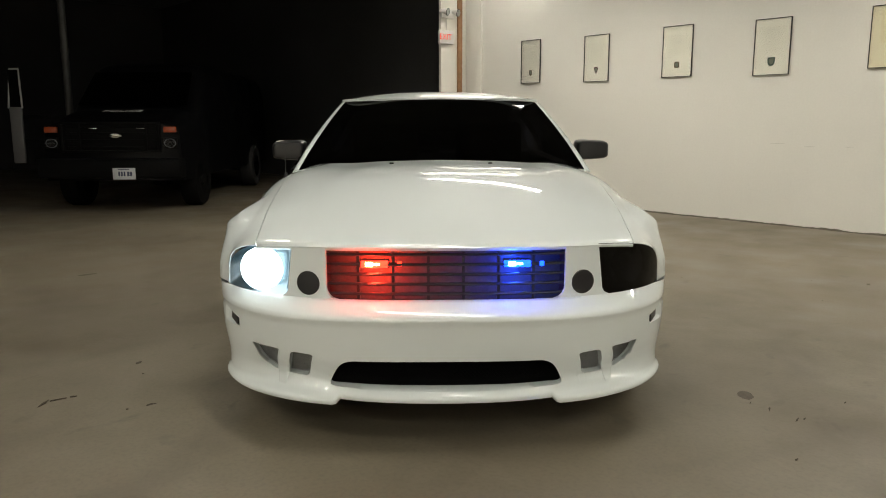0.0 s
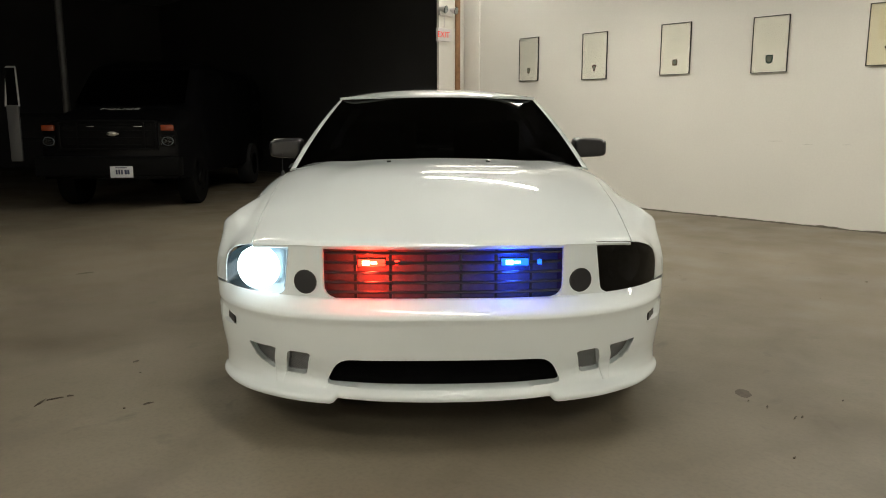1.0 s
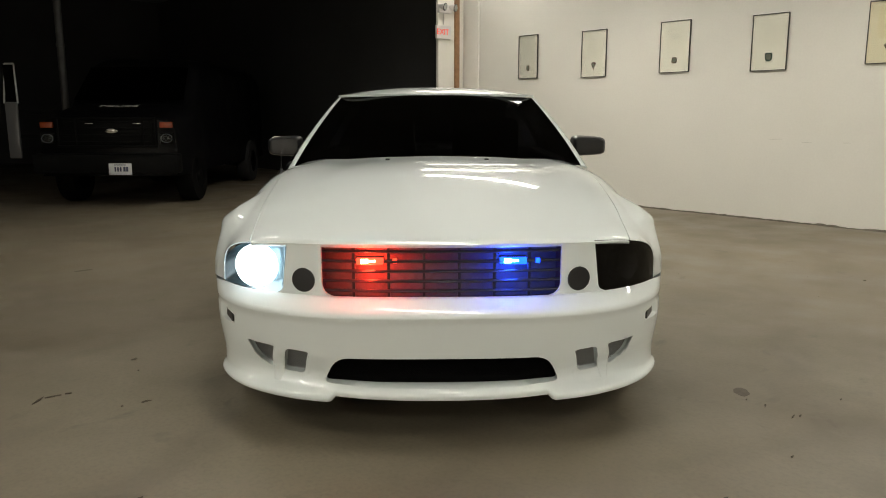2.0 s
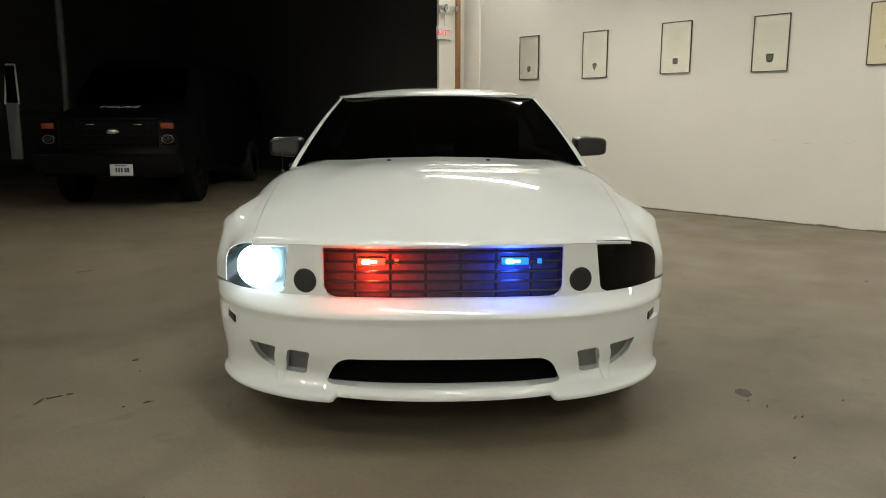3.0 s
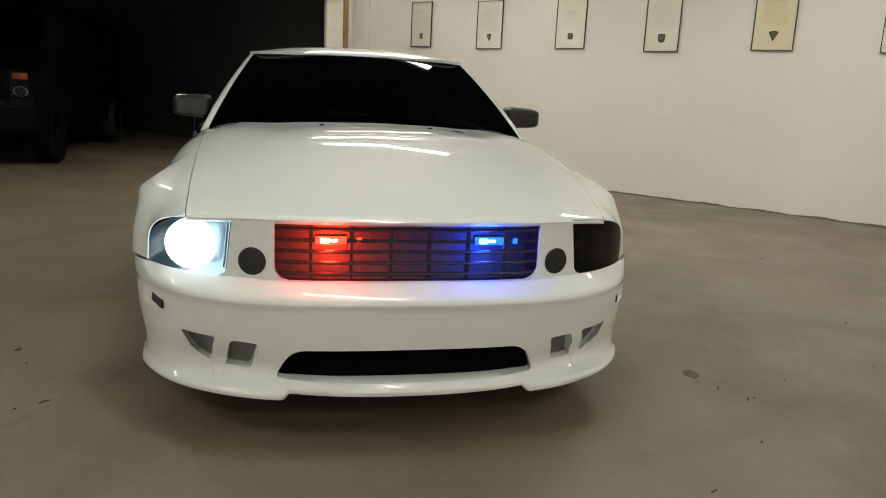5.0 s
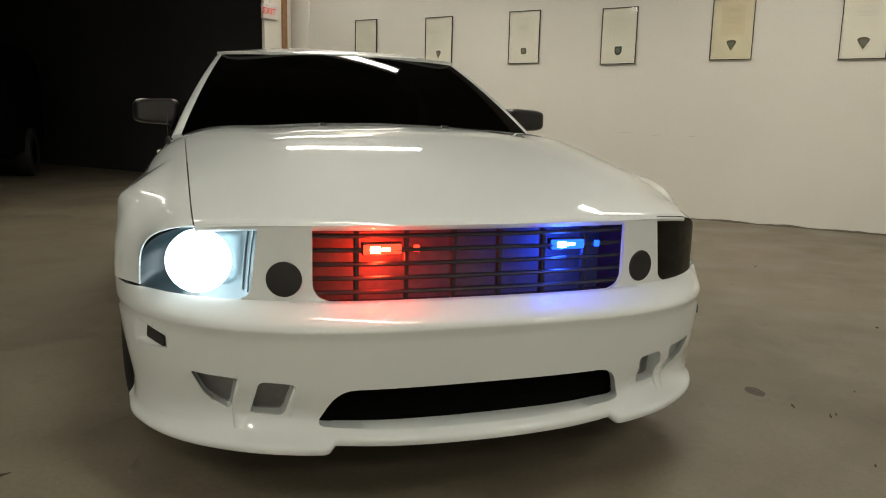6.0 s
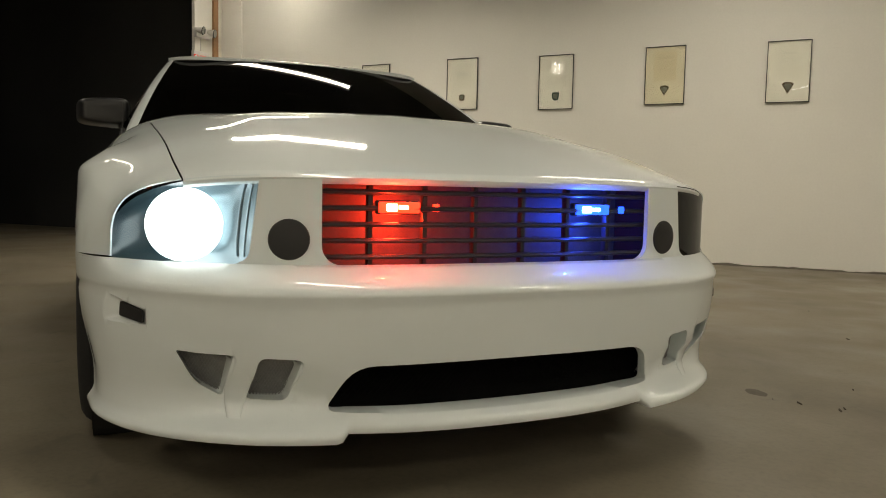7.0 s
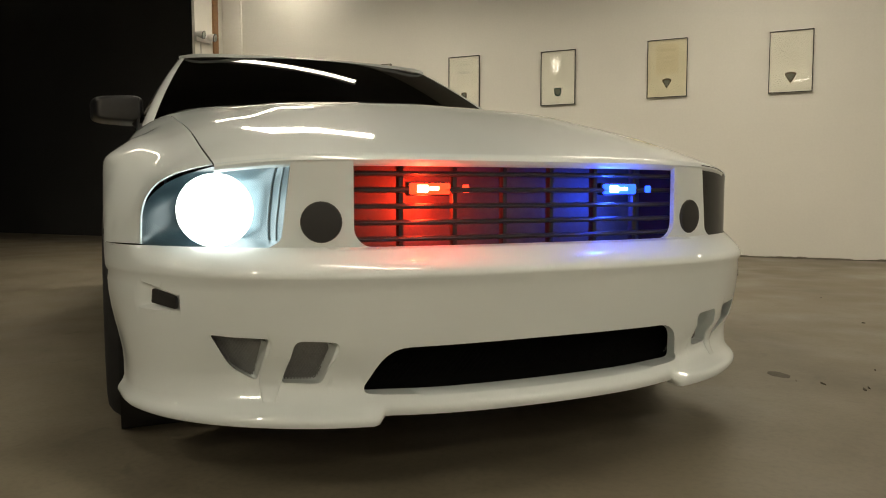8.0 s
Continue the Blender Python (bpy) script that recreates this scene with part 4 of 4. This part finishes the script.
# ---- framed certificates on the wall ----
def shield(w, h):
    pts = [(-w, h), (w, h)]
    for k in range(9):
        a = math.pi / 2 * k / 8
        pts.append((w * math.cos(a) ** 0.75, 0.15 * h - 1.15 * h * math.sin(a)))
    pts += [(-x, z) for x, z in pts[-2:1:-1]]
    return pts[::-1]


def fan(w, h):
    arc = [(w * math.sin(a), h * 0.55 + h * 0.45 * math.cos(a)) for a in [radians(-90 + 18 * k) for k in range(11)]]
    return (arc + [(0, -h)])[::-1]


def certificate(u, z, w, patch, patch_mat, cream, lines, label, tilt=0.0):
    """A framed sheet; local x along the wall, local y up, local z out of the wall."""
    base = BUILDING @ Matrix.Translation((u, -0.004, z)) @ Matrix(((1, 0, 0, 0), (0, 0, -1, 0), (0, 1, 0, 0), (0, 0, 0, 1))) @ pose(0, 0, 0, 0, 0, tilt)
    f = thing("framed_certificate", base, label, "picture", "framed certificates along the wall")
    hw, hh, b = w / 2, 0.316, 0.0075
    bm = bmesh.new()
    for lo, hi in (((-hw, -hh, 0), (hw, -hh + b, 0.022)), ((-hw, hh - b, 0), (hw, hh, 0.022)), ((-hw, -hh + b, 0), (-hw + b, hh - b, 0.022)), ((hw - b, -hh + b, 0), (hw, hh - b, 0.022))):
        box(bm, lo, hi, 0.002)
    part("frame", bm, FRAME_BLACK, f)
    part("mat_board", blocks(((-hw + b, -hh + b, 0.003), (hw - b, hh - b, 0.009))), CREAM_PAPER if cream else PAPER, f)
    part("sheet", blocks(((-hw * 0.56, -0.06, 0.0095), (hw * 0.56, hh * 0.84, 0.0115))), CREAM_SHEET if cream else SHEET, f)
    for zc, lw, lh in lines:
        part("text_line", blocks(((-lw / 2, zc - lh / 2, 0.0117), (lw / 2, zc + lh / 2, 0.0125))), CREAM_INK if cream else INK, f)
    bm = bmesh.new()
    prism(bm, patch, Matrix.Translation((0, -0.165, 0.0097)), 0.004)
    badge = part("patch", bm, patch_mat, f, "small embroidered badge")
    bm = bmesh.new()
    prism(bm, [(px * 0.66, py * 0.66) for px, py in patch], Matrix.Translation((0, -0.163, 0.0138)), 0.0012)
    part("patch_centre", bm, PATCH_PALE, badge)
    pane = part("pane", blocks(((-hw + b, -hh + b, 0.0162), (hw - b, hh - b, 0.018))), PANE_GLASS, f)
    pane.visible_shadow = False
    return f


SHORT = [(0.19, 0.13, 0.016), (0.13, 0.15, 0.01), (0.10, 0.15, 0.01)]
BLOCK = [(0.215, 0.15, 0.012), (0.15, 0.10, 0.01), (0.115, 0.16, 0.035)]
TALL = [(0.20, 0.17, 0.03), (0.125, 0.15, 0.012), (0.07, 0.12, 0.02)]
certificate(-3.07, 2.085, 0.38, shield(0.03, 0.042), PATCH_DARK, False, SHORT, "black-framed certificate with a small dark shield badge")
certificate(-1.86, 2.06, 0.42, fan(0.038, 0.052), PATCH_RED, False, SHORT, "black-framed certificate with a red arrowhead badge")
certificate(-0.61, 2.07, 0.42, rounded([(0.036, -0.038), (-0.036, -0.038), (-0.036, 0.038), (0.036, 0.038)], 0.02), PATCH_DARK, False, BLOCK, "black-framed certificate with a round dark badge")
certificate(0.60, 2.04, 0.42, shield(0.042, 0.048), PATCH_GREEN, False, SHORT, "black-framed certificate with a green shield badge")
certificate(1.845, 2.06, 0.43, fan(0.05, 0.056), PATCH_OLIVE, True, TALL, "black-framed yellowed certificate with an olive fan badge")
certificate(3.085, 2.04, 0.415, fan(0.056, 0.06), PATCH_DARK, False, SHORT, "black-framed pale certificate with a black fan badge")


# ---- exit sign and emergency lamp on the short wall ----
def on_pier(v, z):
    """Local x to the right as seen, local y up, local z out of the wall."""
    return BUILDING @ Matrix.Translation((-4.496, v, z)) @ Matrix(((0, 0, 1, 0), (1, 0, 0, 0), (0, 1, 0, 0), (0, 0, 0, 1)))


sign = thing("exit_sign", on_pier(-0.47, 2.522), "white box exit sign with red lettering", "sign")
part("housing", blocks(((-0.15, -0.10, 0), (0.15, 0.10, 0.05), 0.006)), SIGN_WHITE, sign)
words("lettering", "EXIT", 0.125, Matrix.Translation((-0.03, 0, 0.051)), SIGN_RED, sign)
emergency = thing("emergency_light", on_pier(-0.44, 2.885), "white emergency light with two tilted round heads", "lamp")
part("battery_box", blocks(((-0.14, -0.07, 0), (0.14, 0.06, 0.06), 0.008)), SIGN_WHITE, emergency)
for x in (-0.13, 0.09):
    bm = bmesh.new()
    cyl(bm, (x, 0.03, 0.05), (x + 0.04, 0.01, 0.14), 0.03, 0.058, seg=20)
    head = part("lamp_head", bm, SIGN_WHITE, emergency)
    bm = bmesh.new()
    cyl(bm, (x + 0.0385, 0.011, 0.137), (x + 0.041, 0.0095, 0.143), 0.060, seg=20)
    part("bezel", bm, BLACK_PLASTIC, head)
    bm = bmesh.new()
    cyl(bm, (x + 0.041, 0.009, 0.142), (x + 0.043, 0.008, 0.148), 0.05, seg=20)
    part("lamp_glass", bm, REFLECTOR, head)
bm = bmesh.new()
cyl(bm, (0, 0, 0), (0, -0.24, 0), 0.008, seg=8)
part("conduit", bm, SIGN_WHITE, emergency)


# ---- the dark van in the unlit bay; local x across, y from nose to tail ----
van = thing("police_van", pose(-4.325, 7.62, 0, 0, 0, 0), "black and white police van with its door open", "van")


def van_section(y):
    """Half width, top height at y."""
    top = 1.22 + 0.16 * smooth(y, 0.0, 0.75) + 0.70 * smooth(y, 0.72, 1.55) + 0.03 * smooth(y, 1.5, 2.5)
    return 0.91 + 0.05 * smooth(y, 0.0, 0.5) - 0.06 * smooth(y, 0.75, 1.5), top


def van_body():
    bm = bmesh.new()
    rows = []
    ys = [0, 0.03, 0.08, 0.2, 0.4, 0.6, 0.72, 0.8, 0.9, 1.0, 1.1, 1.2, 1.3, 1.4, 1.55, 1.8, 2.4, 3.2, 4.4, 5.3, 5.4]
    for y in ys:
        w, h = van_section(y)
        k = 0.94 if y in (0, 5.4) else 1.0
        row = []
        for i in range(33):
            a = math.pi * i / 32
            x = -math.cos(a)
            x = math.copysign(abs(x) ** 0.35, x) * w * k
            z = 0.62 + (h * (0.985 if k < 1 else 1) - 0.62) * max(0.0, math.sin(a)) ** 0.30
            row.append(Vector((x, y, z)))
        row = [Vector((-w * k, y, 0.42))] + row + [Vector((w * k, y, 0.42))]
        rows.append(row)
    vs = grid(bm, rows)
    bm.faces.new(vs[0])
    bm.faces.new(vs[-1][::-1])
    return bm


part("body", van_body(), BLACK_PAINT, van)
part("windscreen", surface(lambda u, v: Vector((lerp(-0.78, 0.78, u) * (1 - 0.08 * v), lerp(0.80, 1.32, v) + 0.05 * abs(2 * u - 1) ** 2 - 0.05, lerp(1.44, 1.93, v))), 14, 8), CAR_GLASS, van, "dark windscreen with a faint sheen")
part("front_bumper", blocks(((-0.96, -0.16, 0.46), (0.96, 0.06, 0.72), 0.03)), VAN_PLASTIC, van)
part("bumper_strip", blocks(((-0.35, -0.168, 0.70), (0.75, -0.158, 0.708))), VAN_PLASTIC, van)
vg = part("grille", blocks(((-0.62, -0.03, 0.82), (0.62, 0.0, 1.18), 0.01)), VAN_PLASTIC, van)
for k in range(4):
    z = 0.87 + 0.09 * k
    part("crossbar", blocks(((-0.58, -0.045, z - 0.012), (0.58, -0.028, z + 0.012), 0.004)), VAN_PLASTIC, vg)
for lo, hi in (((-0.66, -0.05, 1.17), (0.66, -0.005, 1.20)), ((-0.66, -0.05, 0.80), (0.66, -0.005, 0.83)), ((-0.66, -0.05, 0.83), (-0.62, -0.005, 1.17)), ((0.62, -0.05, 0.83), (0.66, -0.005, 1.17)), ((-0.42, -0.052, 0.83), (-0.39, -0.03, 1.17)), ((0.46, -0.052, 0.83), (0.49, -0.03, 1.17))):
    part("surround_bar", blocks((lo, hi, 0.006)), VAN_PLASTIC, vg)
for x in (-0.22, 0.41):
    part("grille_light", blocks(((x - 0.055, -0.055, 1.112), (x + 0.055, -0.045, 1.124), 0.002)), CHROME, vg)
bm = bmesh.new()
lathe(bm, [(0.0001, 0.012), (0.07, 0.01), (0.085, 0.0)], 24, Matrix.Translation((0.07, -0.05, 1.02)) @ pose(0, 0, 0, 90) @ Matrix.Diagonal((1.0, 0.42, 1, 1)))
part("emblem", bm, CHROME, vg, "plain chrome oval emblem")
for sgn in (-1, 1):
    hl = part("headlamp", blocks(((sgn * 0.79 - 0.092, -0.034, 0.852), (sgn * 0.79 + 0.092, 0.01, 0.993), 0.012)), VAN_PLASTIC, van, "square headlamp with a chrome dish, unlit")
    bm = bmesh.new()
    lathe(bm, [(0.0001, -0.022), (0.03, -0.019), (0.055, -0.011), (0.075, 0.0), (0.079, -0.003)], 24, Matrix.Translation((sgn * 0.79, -0.036, 0.922)) @ pose(0, 0, 0, 90) @ Matrix.Diagonal((1.0, 0.76, 1, 1)))
    part("reflector", bm, FLUTED_GLASS, hl)
    part("lens", blocks(((sgn * 0.79 - 0.083, -0.045, 0.862), (sgn * 0.79 + 0.083, -0.040, 0.983), 0.002)), CLEAR_GLASS, hl)
    part("turn_signal", blocks(((sgn * 0.79 - 0.085, -0.04, 1.06), (sgn * 0.79 + 0.085, 0.01, 1.14), 0.01)), AMBER, van, "amber turn signal lens")
    bm = bmesh.new()
    lathe(bm, [(0.2, -0.12), (0.36, -0.12), (0.38, -0.09), (0.38, 0.09), (0.36, 0.12), (0.2, 0.12)], 40, Matrix.Translation((sgn * 0.84, 0.80, 0.38)) @ pose(0, 0, 0, 0, 90, 0))
    w = part("wheel", bm, VAN_PLASTIC, van)
    bm = bmesh.new()
    lathe(bm, [(0.0001, 0.13), (0.07, 0.13), (0.1, 0.1), (0.2, 0.115)], 24, Matrix.Translation((sgn * 0.84, 0.80, 0.38)) @ pose(0, 0, 0, 0, 90 * sgn, 0))
    part("hubcap", bm, VAN_PLASTIC, w)
    bm = bmesh.new()
    lathe(bm, [(0.2, -0.12), (0.36, -0.12), (0.38, -0.09), (0.38, 0.09), (0.36, 0.12), (0.2, 0.12)], 40, Matrix.Translation((sgn * 0.84, 4.2, 0.38)) @ pose(0, 0, 0, 0, 90, 0))
    part("wheel", bm, RUBBER, van)
plate = part("number_plate", blocks(((0.05, -0.172, 0.445), (0.352, -0.163, 0.597), 0.003)), PLATE_WHITE, van, "white number plate with blurred characters")
for k, (x, w) in enumerate(((0.05, 0.022), (0.085, 0.022), (0.12, 0.022), (0.17, 0.03), (0.205, 0.028))):
    part("plate_bar", blocks(((x + 0.087 - w / 2, -0.1745, 0.49), (x + 0.087 + w / 2, -0.1725, 0.55))), PLATE_INK, plate)
part("plate_bar", blocks(((0.125, -0.1745, 0.572), (0.275, -0.1725, 0.582))), PLATE_INK, plate)
words("lettering", "POLICE", 0.13, Matrix.Translation((-0.045, 0.55, 1.3555)) @ pose(0, 0, 0, 14, 0, 0) @ Matrix.Diagonal((1.28, 1.0, 1, 1)), DULL_WHITE, van)
van_door = part("open_door", blocks(((-1.88, 1.0, 0.60), (-1.70, 1.05, 1.42), 0.02)), VAN_DOOR, van, "white front door standing open")
bm = bmesh.new()
for a, b in (((-1.89, 1.02, 1.40), (-1.84, 1.04, 1.965)), ((-1.84, 1.04, 1.965), (-1.715, 1.04, 1.965)), ((-1.715, 1.04, 1.965), (-1.69, 1.02, 1.40))):
    cyl(bm, a, b, 0.013, seg=10)
part("window_frame", bm, DULL_WHITE, van_door)
part("window", blocks(((-1.86, 1.02, 1.40), (-1.715, 1.026, 1.95))), CAR_GLASS, van_door)
part("hinge_arm", blocks(((-1.69, 1.02, 0.9), (-0.94, 1.06, 0.95)), ((-1.69, 1.02, 1.25), (-0.94, 1.06, 1.30))), VAN_PLASTIC, van_door)

# ---- the bay's dim pipe ----
pipe = thing("roof_drain_pipe", pose(-6.25, 10.6, 0), "grey upright drain pipe in the dark bay", "pipe")
bm = bmesh.new()
cyl(bm, (0, 0, 0), (0, 0, 4.34), 0.06, seg=20)
part("pipe", bm, PIPE_GREY, pipe)
for z in (0.9, 2.4, 3.6):
    bm = bmesh.new()
    cyl(bm, (0, 0, z - 0.03), (0, 0, z + 0.03), 0.072, seg=20)
    part("collar", bm, PIPE_GREY, pipe)


# ---- scraps on the floor ----
def scrap(x, y, size, seed, stretch=1.0):
    rng = random.Random(seed)
    stain = size > 0.045
    n = 18 if stain else 9
    bm = bmesh.new()
    a0 = rng.uniform(0, 6.3)
    rim = []
    for k in range(n):
        a = 2 * math.pi * k / n
        r = size * rng.uniform(0.8, 1.0) if stain else size * rng.uniform(0.3, 0.85)
        p = Vector((r * math.cos(a) * stretch * (1 if stain else 1.25), r * math.sin(a) / stretch * (1 if stain else 0.75), 0.0004 if stain else rng.uniform(0.001, 0.005)))
        rim.append(p)
    top = bm.verts.new((0, 0, 0.001 if stain else 0.005))
    vs = [bm.verts.new(p) for p in rim]
    lo = [bm.verts.new((p.x, p.y, 0.0)) for p in rim]
    for k in range(n):
        bm.faces.new((top, vs[k], vs[(k + 1) % n]))
        bm.faces.new((vs[k], lo[k], lo[(k + 1) % n], vs[(k + 1) % n]))
    bm.faces.new(lo[::-1])
    ob = part("floor_stain" if stain else "floor_scrap", bm, STAIN if stain else DEBRIS)
    ob.matrix_world = pose(x, y, 0.0005, 0, 0, math.degrees(a0) * 0.2 + 20)
    if stain:
        return tagged(ob, "thin brown oil stain dried on the concrete", "stain", "stains on the floor")
    return tagged(ob, "small dark brown scrap of dry leaf on the concrete", "scrap", "scraps scattered on the floor")


SPOTS = [(1.345, 0.553, 0.046, 1.25), (3.215, 2.795, 0.016, 1.0), (-1.74, 0.515, 0.026, 2.1), (-1.70, 0.565, 0.022, 2.2), (-1.65, 0.60, 0.016, 1.4), (-1.538, 1.07, 0.022, 1.0), (2.66, 1.20, 0.014, 1.0),
         (-2.8, 3.31, 0.05, 1.7), (-1.27, 0.5, 0.02, 1.4), (-0.99, -0.35, 0.028, 1.5), (1.38, 0.39, 0.015, 1.9), (1.44, 0.27, 0.014, 1.8),
         (1.475, 0.28, 0.011, 1.6), (1.26, -0.09, 0.012, 1.3), (0.9, -0.38, 0.012, 1.6), (-2.05, 0.62, 0.012, 1.0)]
for k, (sx, sy, size, stretch) in enumerate(SPOTS):
    scrap(sx, sy, size, k, stretch)
rng = random.Random(5)
for k in range(10):
    scrap(rng.uniform(1.3, 3.4), rng.uniform(-0.3, 3.2), rng.uniform(0.005, 0.009), 40 + k, rng.uniform(0.8, 1.6))
for k in range(5):
    scrap(rng.uniform(-2.6, -1.2), rng.uniform(-0.3, 2.2), rng.uniform(0.005, 0.009), 80 + k, rng.uniform(0.8, 1.6))

# ---- scuffs on the painted wall ----
for u, z, w, tilt in ((0.74, 0.947, 0.18, 1.0), (1.10, 0.918, 0.12, -0.5), (1.52, 0.923, 0.09, -0.5)):
    bm = bmesh.new()
    prism(bm, [(-w / 2, -0.002), (-w / 6, -0.0045), (w / 2, -0.001), (w / 2.4, 0.003), (0, 0.0045), (-w / 2.2, 0.002)][::-1], Matrix.Identity(4), 0.0008)
    ob = part("wall_scuff", bm, SCUFF)
    ob.matrix_world = BUILDING @ Matrix.Translation((u, -0.0002, z)) @ Matrix(((1, 0, 0, 0), (0, 0, -1, 0), (0, 1, 0, 0), (0, 0, 0, 1))) @ pose(0, 0, 0, 0, 0, tilt)
    tagged(ob, "thin grey scuff mark on the painted wall", "scuff", "scuffs on the wall")
